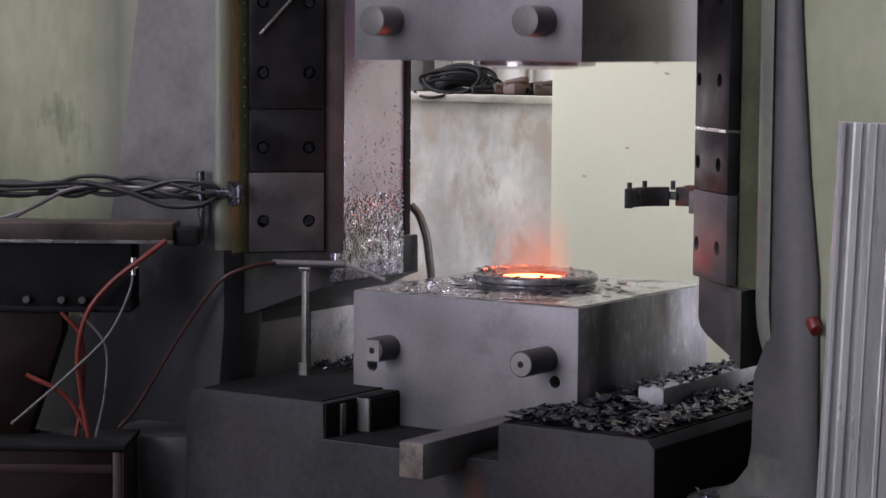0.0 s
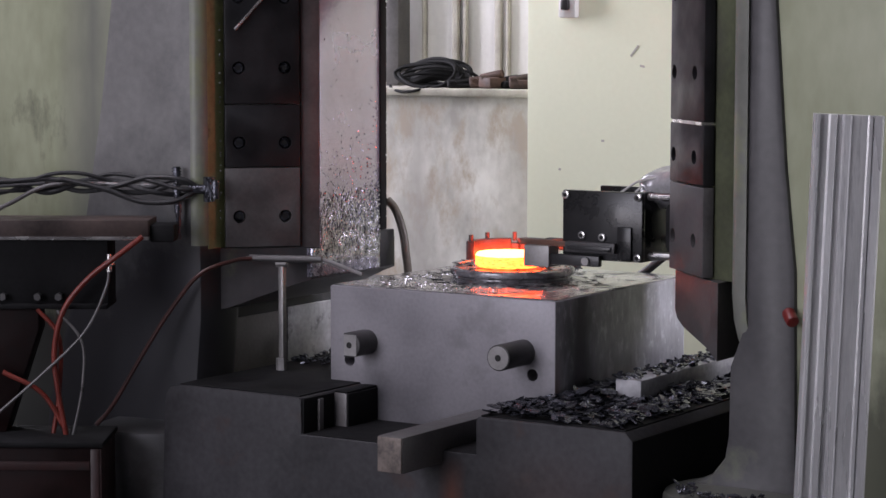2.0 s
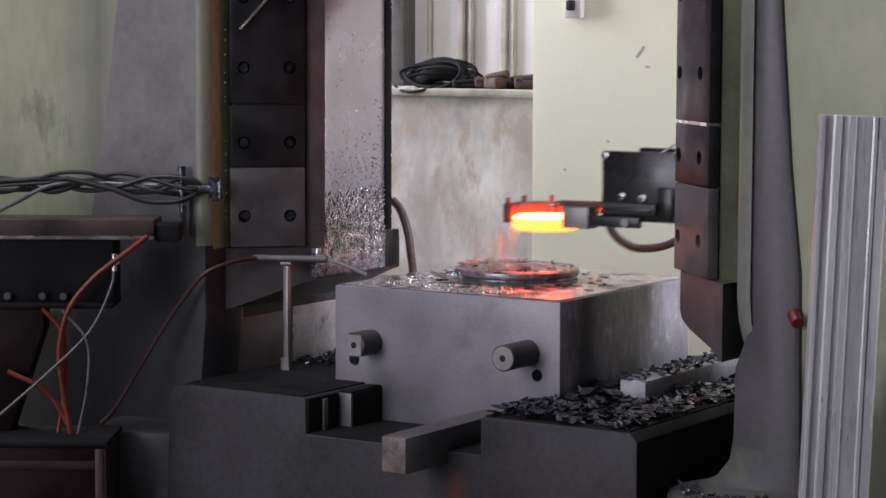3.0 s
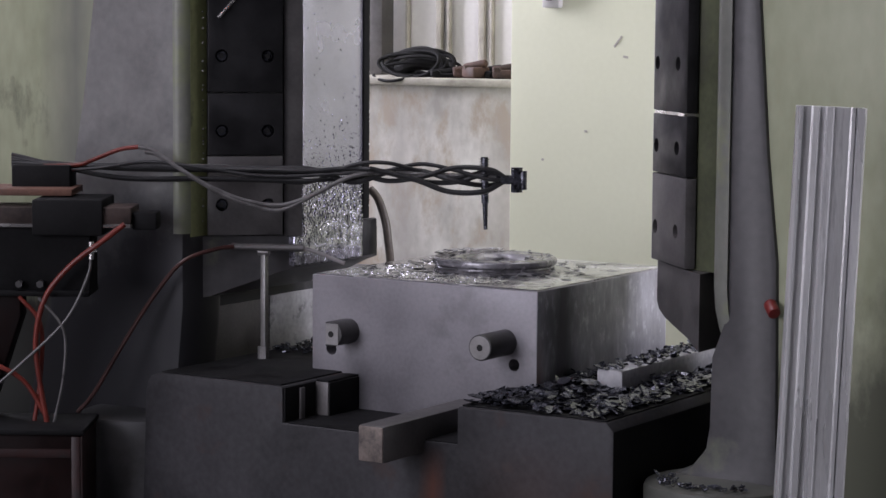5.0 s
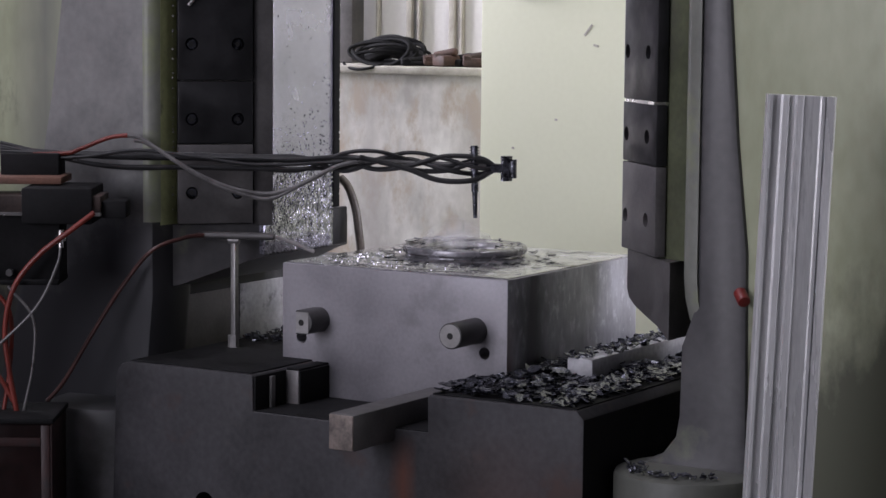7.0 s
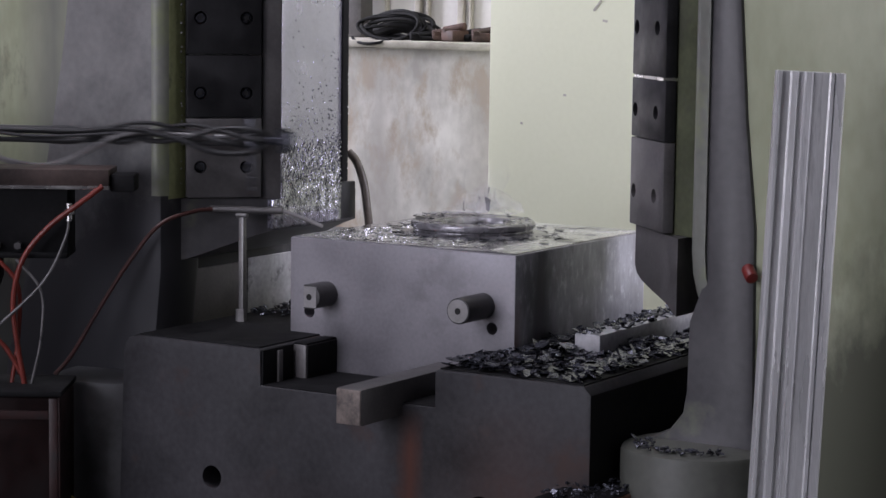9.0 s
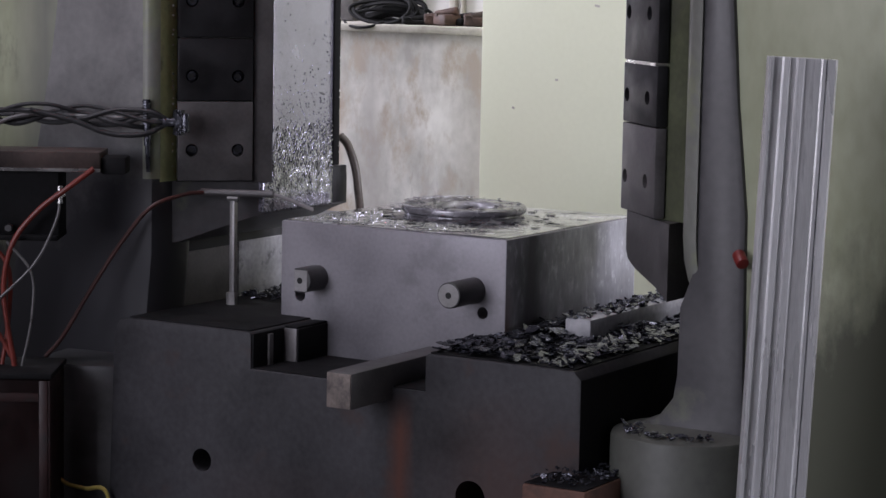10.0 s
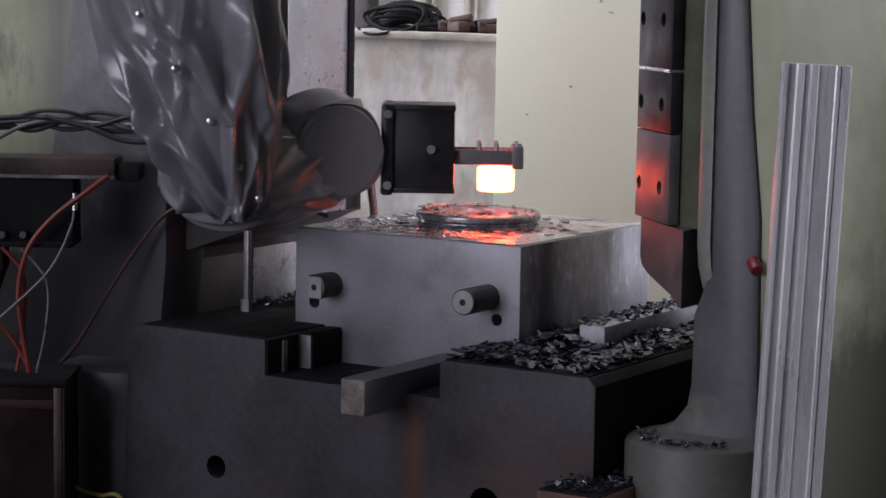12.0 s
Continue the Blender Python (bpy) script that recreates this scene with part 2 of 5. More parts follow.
M = dict(
    hosered=mat("dull_red_rubber", (0.035, 0.012, 0.01), (0.085, 0.028, 0.024), 0.5, 0.0, 14, 80, 0.1),
    scrap=mat("dark_rusty_scrap", (0.025, 0.017, 0.015), (0.1, 0.055, 0.042), 0.75, 0.1, 14, 90, 0.4),
    strip=mat("yellow_green_paint", (0.2, 0.22, 0.09), (0.36, 0.385, 0.19), 0.45, 0.0, 6, 50, 0.05, (0.06, 0.06, 0.05), 0.6, spot_scale=6),
    # greenish paint of the rounded flange edges, made paler for their highlight
    edge=mat("green_paint_edge_highlight", (0.13, 0.135, 0.12), (0.21, 0.215, 0.19), 0.4, 0.0, 3, 40, 0.04, (0.2, 0.22, 0.13), 0.6, 0.1, spot_scale=4),
    foot=mat("scuffed_grey_green_paint", (0.055, 0.057, 0.049), (0.105, 0.108, 0.094), 0.5, 0.0, 3, 40, 0.06, (0.07, 0.07, 0.065), 0.6, 0.1, spot_scale=4),
    # left foot's scuffed paint, a darker copy with shade put in
    footdark=mat("scuffed_paint_shaded_copy", (0.035, 0.035, 0.037), (0.068, 0.068, 0.07), 0.5, 0.0, 3, 40, 0.06, (0.03, 0.03, 0.03), 0.6, 0.1, spot_scale=4),
    redframe=mat("worn_red_edge", (0.012, 0.003, 0.0027), (0.034, 0.0065, 0.0055), 0.5, 0.0, 8, 60, 0.1, (0.012, 0.008, 0.008), 0.58, spot_scale=8),
    foil=mat("clear_wrap", (0.25, 0.25, 0.26), (0.6, 0.6, 0.62), 0.15, 0.3, 12, 60, 0.1),
    die=mat("die_steel", (0.185, 0.178, 0.195), (0.28, 0.27, 0.29), 0.48, 0.35, 4, 90, 0.08, (0.15, 0.145, 0.155), 0.66),
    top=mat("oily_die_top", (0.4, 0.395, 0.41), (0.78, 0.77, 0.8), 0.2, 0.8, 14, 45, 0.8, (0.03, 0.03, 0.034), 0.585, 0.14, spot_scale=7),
    bed=mat("bed_steel", (0.017, 0.0168, 0.0182), (0.054, 0.0525, 0.057), 0.55, 0.15, 3, 60, 0.12, (0.055, 0.036, 0.032), 0.65, spot_scale=5, shine=0.3),
    # matt black for sooty things, and for the bed's shaded right face
    sootshade=mat("soot_and_shade_black", (0.004, 0.004, 0.0045), (0.013, 0.013, 0.014), 0.7, 0.0, 8, 80, 0.3, shine=0.15),
    rubble=mat("mill_scale", (0.004, 0.004, 0.006), (0.14, 0.145, 0.175), 0.17, 0.65, 30, 120, 0.8),
    bar=mat("grey_bar", (0.12, 0.115, 0.115), (0.2, 0.19, 0.19), 0.5, 0.3, 8, 90, 0.15),
    barend=mat("rusty_sawn_end", (0.07, 0.06, 0.055), (0.26, 0.215, 0.19), 0.7, 0.1, 20, 120, 0.3),
    plate=mat("greased_guide_plate", (0.007, 0.007, 0.008), (0.019, 0.019, 0.0215), 0.45, 0.3, 9, 80, 0.15),
    platelow=mat("grey_guide_plate", (0.07, 0.066, 0.067), (0.12, 0.115, 0.115), 0.5, 0.3, 9, 90, 0.12),
    oiled=mat("wet_oiled_slide", (0.5, 0.49, 0.59), (0.68, 0.665, 0.79), 0.24, 0.75, 5, 80, 0.3, (0.07, 0.07, 0.08), 0.56, 0.07, spot_scale=110, fade=(0.02, 0.5)),
    drop=mat("bright_drop", (0.3, 0.3, 0.33), (0.95, 0.95, 1.0), 0.08, 0.9, 40, 120, 0.0, rough_var=0.06),
    # pale patches paint the reflections on the die's side into its colour
    side=mat("die_side_with_reflections", (0.2, 0.2, 0.215), (0.44, 0.44, 0.48), 0.4, 0.15, 8, 60, 0.12, (0.52, 0.52, 0.56), 0.62, 0.12, stretch=(1, 1, 0.5), spot_scale=32),
    flange=mat("graphite_stained_paint", (0.045, 0.0435, 0.047), (0.09, 0.088, 0.091), 0.42, 0.0, 2.5, 40, 0.05, (0.15, 0.165, 0.11), 0.7, 0.1),
    # left column paint: graphite grey, with shade put into the colour lower down
    flangeshade=mat("graphite_paint_shaded_low", (0.15, 0.148, 0.148), (0.23, 0.228, 0.222), 0.45, 0.0, 2.5, 40, 0.05, (0.034, 0.034, 0.038), 0.46, 0.1, spot_scale=3, fade=(0.85, 1.55, 0.3), shine=0.25, soft=3.2),
    ringtop=mat("scaled_die_ring", (0.13, 0.128, 0.137), (0.38, 0.37, 0.395), 0.25, 0.6, 12, 80, 0.3, (0.04, 0.038, 0.038), 0.6, 0.12, spot_scale=9),
    liner=mat("scraped_liner", (0.2, 0.2, 0.21), (0.5, 0.5, 0.52), 0.6, 0.1, 5, 60, 0.3, (0.02, 0.02, 0.02), 0.66, spot_scale=9),
    yellow=mat("yellow_cable", (0.3, 0.24, 0.05), (0.42, 0.34, 0.1), 0.5, 0.0, 9, 60, 0.03),
    pin=mat("dark_pin_steel", (0.035, 0.034, 0.035), (0.07, 0.068, 0.07), 0.5, 0.2, 8, 90, 0.1),
    # left web's green, darker towards the bottom: shade painted into it
    greenshade=mat("green_paint_shaded_low", (0.23, 0.247, 0.16), (0.39, 0.41, 0.285), 0.42, 0.0, 2.2, 22, 0.03, (0.03, 0.031, 0.028), 0.44, 0.1, stretch=(1.2, 1.2, 0.55), spot_scale=3, fade=(0.6, 1.7)),
    # right web's green, darker towards the bottom
    greenlow=mat("green_paint_darker_low", (0.27, 0.29, 0.19), (0.42, 0.44, 0.32), 0.4, 0.0, 2.2, 22, 0.03, (0.09, 0.095, 0.066), 0.45, 0.1, stretch=(1.2, 1.2, 0.55), spot_scale=1.3, fade=(0.5, 1.8)),
    greendark=mat("dark_green_paint", (0.03, 0.034, 0.02), (0.085, 0.095, 0.052), 0.5, 0.0, 5, 60, 0.08, (0.05, 0.05, 0.04), 0.6),
    alu=mat("aluminium_profile", (0.62, 0.62, 0.625), (0.9, 0.9, 0.905), 0.3, 0.55, 3, 60, 0.03, (0.3, 0.3, 0.31), 0.66, 0.08, stretch=(6, 6, 0.6)),
    wall=mat("stained_plaster", (0.33, 0.318, 0.292), (0.64, 0.628, 0.59), 0.8, 0.0, 6, 30, 0.12, (0.36, 0.31, 0.25), 0.57, stretch=(1, 1, 0.6), spot_scale=7),
    cream=mat("cream_paint", (0.69, 0.71, 0.535), (0.75, 0.77, 0.595), 0.5, 0.0, 1.5, 50, 0.02, (0.62, 0.61, 0.48), 0.72),
    white=mat("white_sheet", (0.62, 0.61, 0.6), (0.74, 0.73, 0.72), 0.5, 0.0, 2, 50, 0.02),
    sill=mat("dirty_sill", (0.3, 0.28, 0.24), (0.5, 0.48, 0.43), 0.7, 0.0, 8, 60, 0.2),
    rust=mat("rusty_iron", (0.07, 0.035, 0.025), (0.17, 0.085, 0.06), 0.75, 0.1, 12, 90, 0.4),
    red=mat("dark_red_paint", (0.005, 0.0015, 0.0013), (0.016, 0.003, 0.0027), 0.5, 0.0, 6, 60, 0.08, (0.008, 0.005, 0.005), 0.52, shine=0.2),
    knob=mat("red_plastic", (0.1, 0.011, 0.01), (0.18, 0.02, 0.018), 0.4, 0.0, 8, 60, 0.03),
    hose=mat("black_rubber", (0.01, 0.01, 0.011), (0.022, 0.022, 0.024), 0.55, 0.0, 20, 90, 0.1),
    hosebrown=mat("brown_hose", (0.05, 0.04, 0.033), (0.12, 0.1, 0.08), 0.5, 0.0, 14, 80, 0.1),
    hosegrey=mat("grey_hose", (0.07, 0.067, 0.067), (0.15, 0.145, 0.145), 0.4, 0.0, 20, 90, 0.1),
    orange=mat("orange_hose", (0.085, 0.011, 0.007), (0.19, 0.024, 0.014), 0.45, 0.0, 12, 80, 0.05),
    steel=mat("bright_steel", (0.4, 0.39, 0.39), (0.6, 0.59, 0.58), 0.25, 0.9, 12, 90, 0.05),
    dull=mat("dull_steel", (0.2, 0.195, 0.19), (0.34, 0.33, 0.33), 0.45, 0.6, 12, 90, 0.1),
    black=mat("black_anodised", (0.012, 0.012, 0.013), (0.028, 0.028, 0.03), 0.32, 0.2, 8, 80, 0.05),
    dark=mat("dark_hole", (0.006, 0.006, 0.006), (0.012, 0.012, 0.012), 0.8, 0, 8, 80, 0),
    beam=mat("rust_brown_beam", (0.022, 0.0165, 0.015), (0.085, 0.06, 0.053), 0.5, 0.3, 7, 80, 0.15),
    cloth=mat("grey_cover_cloth", (0.14, 0.135, 0.147), (0.22, 0.214, 0.232), 0.35, 0.0, 5, 160, 0.05, rough_var=0.07, shine=1.0),
    concrete=mat("concrete_floor", (0.03, 0.03, 0.03), (0.065, 0.063, 0.06), 0.8, 0, 2, 40, 0.2),
    hall=mat("hall_wall_paint", (0.05, 0.05, 0.05), (0.09, 0.09, 0.09), 0.7, 0, 1, 30, 0.05),
    hot=glow("hot_steel", (1.0, 0.1, 0.015), 12.5, (0.85, 0.05, 0.006)),
    hotter=glow("hot_billet", (1.0, 0.07, 0.022), 50.0, (1.0, 0.06, 0.017)),
)

# grey run on the left web beside the flange
stain_shade(M["greenshade"], "X", -0.27, 0.13, (0.1, 0.1, 0.1), 0.75, 4)
# rust runs on the bed front; on the die's side a painted band of shade and a rusty edge
stain_shade(M["bed"], "X", 0.21, 0.05, (0.1, 0.034, 0.02), 0.8, 9, 0.66)
stain_shade(M["bed"], "X", 0.55, 0.25, (0.085, 0.046, 0.038), 0.7, 5, 0.72, 0.4)
stain_shade(M["bed"], "X", -0.2, 0.3, (0.055, 0.032, 0.028), 0.5, 4, 0.45, 0.25)
stain_shade(M["side"], "Y", -0.25, 0.09, (0.045, 0.044, 0.048), 0.9, 7)
stain_shade(M["side"], "Y", -0.385, 0.035, (0.16, 0.06, 0.035), 0.75, 8, 0.3, 0.2)
stain_shade(M["wall"], "X", -2.17, 0.1, (0.27, 0.17, 0.08), 0.8, 6, 0.32, 0.3)
stain_shade(M["wall"], "X", -1.35, 0.2, (0.27, 0.24, 0.21), 0.7, 6, 0.42)
stain_shade(M["wall"], "X", -1.95, 0.1, (0.3, 0.28, 0.26), 0.6, 9, 0.45)


# ---- mesh helpers ----
ORIGIN = {}


def root(name, at, label, category, group="", kind=""):
    ob = new(name)
    ob.location = at
    ob.empty_display_size = 0.05
    ORIGIN[ob] = Vector(at)
    return tagged(ob, label, category, group, kind)


def part(name, bm, material, parent=None, label="", smooth=True, kind=""):
    """One mesh, given in world coordinates, under a thing or part."""
    off = ORIGIN.get(parent, Vector()) if parent else Vector()
    bmesh.ops.recalc_face_normals(bm, faces=bm.faces)
    bmesh.ops.translate(bm, verts=bm.verts, vec=-off)
    me = bpy.data.meshes.new(name)
    bm.to_mesh(me)
    bm.free()
    for x in material if isinstance(material, (list, tuple)) else [material]:
        me.materials.append(x)
    if smooth:
        for p in me.polygons:
            p.use_smooth = True
        me.set_sharp_from_angle(angle=radians(35))
    ob = new(name, me)
    if parent:
        ob.parent = parent
    ORIGIN[ob] = off
    return tagged(ob, label, kind=kind)


def single(name, bm, material, label, category="", kind="", group="", smooth=True):
    ob = part(name, bm, material, None, label, smooth, kind)
    return tagged(ob, label, category, group, kind)


def B():
    return bmesh.new()


def box(bm, lo, hi, bevel=0.0, seg=2):
    lo, hi = Vector(lo), Vector(hi)
    c, s = (lo + hi) / 2, hi - lo
    r = bmesh.ops.create_cube(bm, size=1, matrix=Matrix.Translation(c) @ Matrix.Diagonal((*s, 1)))
    if bevel:
        es = list({e for v in r["verts"] for e in v.link_edges})
        bmesh.ops.bevel(bm, geom=es, offset=bevel, segments=seg, affect="EDGES", profile=0.5)
    return bm


def turned(bm, start, m):
    """Turns the vertices from number start on by the matrix m."""
    bm.verts.ensure_lookup_table()
    bmesh.ops.transform(bm, matrix=m, verts=bm.verts[start:])


def cyl(bm, p0, p1, r, seg=20, r2=None, bevel=0.0):
    p0, p1 = Vector(p0), Vector(p1)
    d = p1 - p0
    q = d.to_track_quat("Z", "Y").to_matrix().to_4x4()
    res = bmesh.ops.create_cone(bm, cap_ends=True, segments=seg, radius1=r, radius2=r if r2 is None else r2, depth=d.length, matrix=Matrix.Translation((p0 + p1) / 2) @ q)
    if bevel:
        es = [e for e in {e for v in res["verts"] for e in v.link_edges} if any(len(f.verts) > 4 for f in e.link_faces)]
        bmesh.ops.bevel(bm, geom=es, offset=bevel, segments=2, affect="EDGES", profile=0.5)
    return bm


def prism(bm, pts, axis, a, b, bevel=0.0):
    """The polygon pts, in the two other axes in order, drawn out along an axis from a to b."""
    def at(p, v):
        return {"x": (v, *p), "y": (p[0], v, p[1]), "z": (*p, v)}[axis]
    va, vb = [bm.verts.new(at(p, a)) for p in pts], [bm.verts.new(at(p, b)) for p in pts]
    n = len(pts)
    fs = [bm.faces.new(va), bm.faces.new(vb[::-1])]
    fs += [bm.faces.new((va[i], va[(i + 1) % n], vb[(i + 1) % n], vb[i])) for i in range(n)]
    bmesh.ops.recalc_face_normals(bm, faces=fs)
    if bevel:
        es = list({e for f in fs[:2] for e in f.edges} | {e for e in {e for v in va for e in v.link_edges} if e.calc_face_angle(0) > 0.6})
        bmesh.ops.bevel(bm, geom=es, offset=bevel, segments=2, affect="EDGES", profile=0.5)
    return bm


def smooth_path(pts, steps=8):
    out, p = [], [Vector(x) for x in pts]
    p = [2 * p[0] - p[1]] + p + [2 * p[-1] - p[-2]]
    for i in range(1, len(p) - 2):
        for k in range(steps):
            t = k / steps
            a, b, c, d = p[i - 1 : i + 3]
            out.append(0.5 * (2 * b + (c - a) * t + (2 * a - 5 * b + 4 * c - d) * t * t + (3 * b - a - 3 * c + d) * t**3))
    return out + [p[-2]]


def tube(bm, pts, r, seg=10, steps=8):
    path = smooth_path(pts, steps)
    rings, up = [], Vector((0.13, 0.21, 0.97))
    for i, p in enumerate(path):
        d = (path[min(i + 1, len(path) - 1)] - path[max(i - 1, 0)]).normalized()
        x = d.cross(up)
        x = x.normalized() if x.length > 1e-3 else Vector((1, 0, 0))
        up = x.cross(d).normalized()
        rings.append([bm.verts.new(p + r * (math.cos(2 * math.pi * k / seg) * x + math.sin(2 * math.pi * k / seg) * up)) for k in range(seg)])
    for a, b in zip(rings, rings[1:]):
        for k in range(seg):
            bm.faces.new((a[k], a[(k + 1) % seg], b[(k + 1) % seg], b[k]))
    bm.faces.new(rings[0][::-1]), bm.faces.new(rings[-1])
    return bm


def lathe(bm, prof, c, seg=56, closed=False, wobble=0.0):
    c = Vector(c)
    rings = []
    for r, z in prof:
        rings.append([bm.verts.new(c + Vector((r * math.cos(2 * math.pi * k / seg), r * math.sin(2 * math.pi * k / seg), z)) * (1 + wobble * noise.noise(Vector((k * 0.5, r * 9, z * 30))))) for k in range(seg)])
    pairs = list(zip(rings, rings[1:])) + ([(rings[-1], rings[0])] if closed else [])
    for a, b in pairs:
        for k in range(seg):
            bm.faces.new((a[k], a[(k + 1) % seg], b[(k + 1) % seg], b[k]))
    if not closed:
        bm.faces.new(rings[0]), bm.faces.new(rings[-1])
    return bm


def cut(ob, bm):
    """Takes the solid bm out of ob's mesh."""
    me = bpy.data.meshes.new("cutter")
    bmesh.ops.recalc_face_normals(bm, faces=bm.faces)
    bmesh.ops.translate(bm, verts=bm.verts, vec=-ORIGIN[ob])
    bm.to_mesh(me)
    bm.free()
    c = new("cutter", me)
    c.parent = ob.parent
    md = ob.modifiers.new("cut", "BOOLEAN")
    md.object, md.solver = c, "EXACT"
    dg = bpy.context.evaluated_depsgraph_get()
    made = bpy.data.meshes.new_from_object(ob.evaluated_get(dg))
    made.name = ob.data.name
    ob.modifiers.clear()
    ob.data = made
    bpy.data.objects.remove(c)
    bpy.data.meshes.remove(me)
    return ob


def flakes(bm, n, place, size, rng, thick=0.12, tilt=0.35):
    """Thin jagged chips of scale; place() gives a spot, and size a range in metres."""
    for _ in range(n):
        p = Vector(place())
        s = rng.uniform(*size)
        k = rng.randint(4, 6)
        m = Matrix.Translation(p) @ Euler((rng.gauss(0, tilt), rng.gauss(0, tilt), rng.uniform(0, 6.3))).to_matrix().to_4x4()
        pts = [(s * rng.uniform(0.5, 1.1) * math.cos(6.283 * i / k), s * rng.uniform(0.3, 0.7) * math.sin(6.283 * i / k)) for i in range(k)]
        h = s * thick
        a = [bm.verts.new(m @ Vector((x, y, h))) for x, y in pts]
        b = [bm.verts.new(m @ Vector((x * 0.92, y * 0.92, -h))) for x, y in pts]
        bm.faces.new(a), bm.faces.new(b[::-1])
        for i in range(k):
            bm.faces.new((a[i], b[i], b[(i + 1) % k], a[(i + 1) % k]))
    return bm


# ---- the hall: unseen walls and roof round the place ----
single("floor", box(B(), (X0 - 0.2, Y0 - 0.2, FLOOR - 0.1), (X1 + 0.2, Y1 + 0.2, FLOOR)), M["concrete"], "grey stained concrete workshop floor", "floor", "structure", smooth=False)


def hall():
    for name, lo, hi in (("wall_west", (X0 - 0.2, Y0, FLOOR), (X0, Y1, ROOF)), ("wall_east", (X1, Y0, FLOOR), (X1 + 0.2, Y1, ROOF)), ("wall_south", (X0 - 0.2, Y0 - 0.2, FLOOR), (X1 + 0.2, Y0, ROOF)), ("wall_north", (X0 - 0.2, Y1, FLOOR), (X1 + 0.2, Y1 + 0.2, ROOF))):
        ob = single(name, box(B(), lo, hi), M["hall"], "plain painted workshop wall", "wall", "structure", smooth=False)
        if name in ("wall_east", "wall_west"):
            y0, y1, z0, z1 = SIDE_OPENINGS[name == "wall_west"]
            cut(ob, box(B(), (lo[0] - 0.1, y0, z0), (hi[0] + 0.1, y1, z1)))
        if name == "wall_south":
            cut(ob, box(B(), (FRONT_OPENING[0], lo[1] - 0.1, FRONT_OPENING[2]), (FRONT_OPENING[1], hi[1] + 0.1, FRONT_OPENING[3])))
    bm = B()
    box(bm, (X0 - 0.2, Y0 - 0.2, ROOF), (X1 + 0.2, Y1 + 0.2, ROOF + 0.15))
    ob = single("ceiling", bm, M["hall"], "unseen workshop roof with openings for added lamps", "ceiling", "structure", smooth=False)
    c = B()
    for x0, x1, y0, y1, _ in ROOF_OPENINGS:
        box(c, (x0, y0, ROOF - 0.1), (x1, y1, ROOF + 0.3))
    cut(ob, c)


hall()


# ---- wall behind the press ----
def back_wall():
    # dirty plastered parapet with a sill, turned a little against the press
    w = single("wall_back", box(B(), (-4.9, 2.3, FLOOR), (-1.2, 2.5, 0.478)), M["wall"], "stained off-white plaster wall behind the press", "wall", "structure", smooth=False)
    single("sill", box(B(), (-4.9, 2.27, 0.478), (-1.2, 2.9, 0.508), 0.004), M["sill"], "dusty grey sill on top of the low wall", "sill", "structure")
    # cream pillar, extended unseen past the right column to reflect in the die's side
    single("pillar", box(B(), (-1.272, 2.0, FLOOR), (2.6, 3.2, ROOF), 0.006), M["cream"], "smooth cream painted pillar", "pillar", "structure")
    # white sheet cabinet above the sill
    c = root("sheet_cabinet", (-2.0, 2.75, 0.508), "white ribbed sheet metal cabinet front on the sill", "cabinet")
    seams = (-2.66, -2.46, -2.19, -2.033, -1.825, -1.62, -1.41)
    for i, (x0, x1) in enumerate(zip(seams, seams[1:])):
        part("panel", box(B(), (x0 + 0.004, 2.72 + 0.01 * (i % 2), 0.512), (x1 - 0.004, 2.8, 2.2), 0.006), M["white"], c)
    for x0, w in ((-2.66, 0.02), (-2.46, 0.02), (-2.197, 0.014), (-2.046, 0.027), (-1.991, 0.013), (-1.84, 0.03), (-1.785, 0.013), (-1.63, 0.025), (-1.575, 0.013), (-1.42, 0.02)):
        part("rib", box(B(), (x0, 2.695, 0.512), (x0 + w, 2.72, 2.2), 0.004), M["sill"], c)
    part("frame", box(B(), (-3.1, 2.8, 0.508), (-1.2, 2.85, 2.25)), M["dull"], c)
    part("side_post", box(B(), (-2.36, 2.6, 0.51), (-2.25, 2.69, 2.2), 0.004), M["platelow"], c, "grey steel side post")


back_wall()


def switch_box():
    s = root("switch_box", (-1.085, 2.0, 0.785), "small white switch box on the cream pillar", "switch")
    part("case", box(B(), (-1.122, 1.965, 0.783), (-1.05, 1.999, 0.905), 0.006), M["white"], s)
    part("toggle", box(B(), (-1.104, 1.945, 0.81), (-1.07, 1.967, 0.85), 0.008), M["black"], s, "dark toggle")


switch_box()


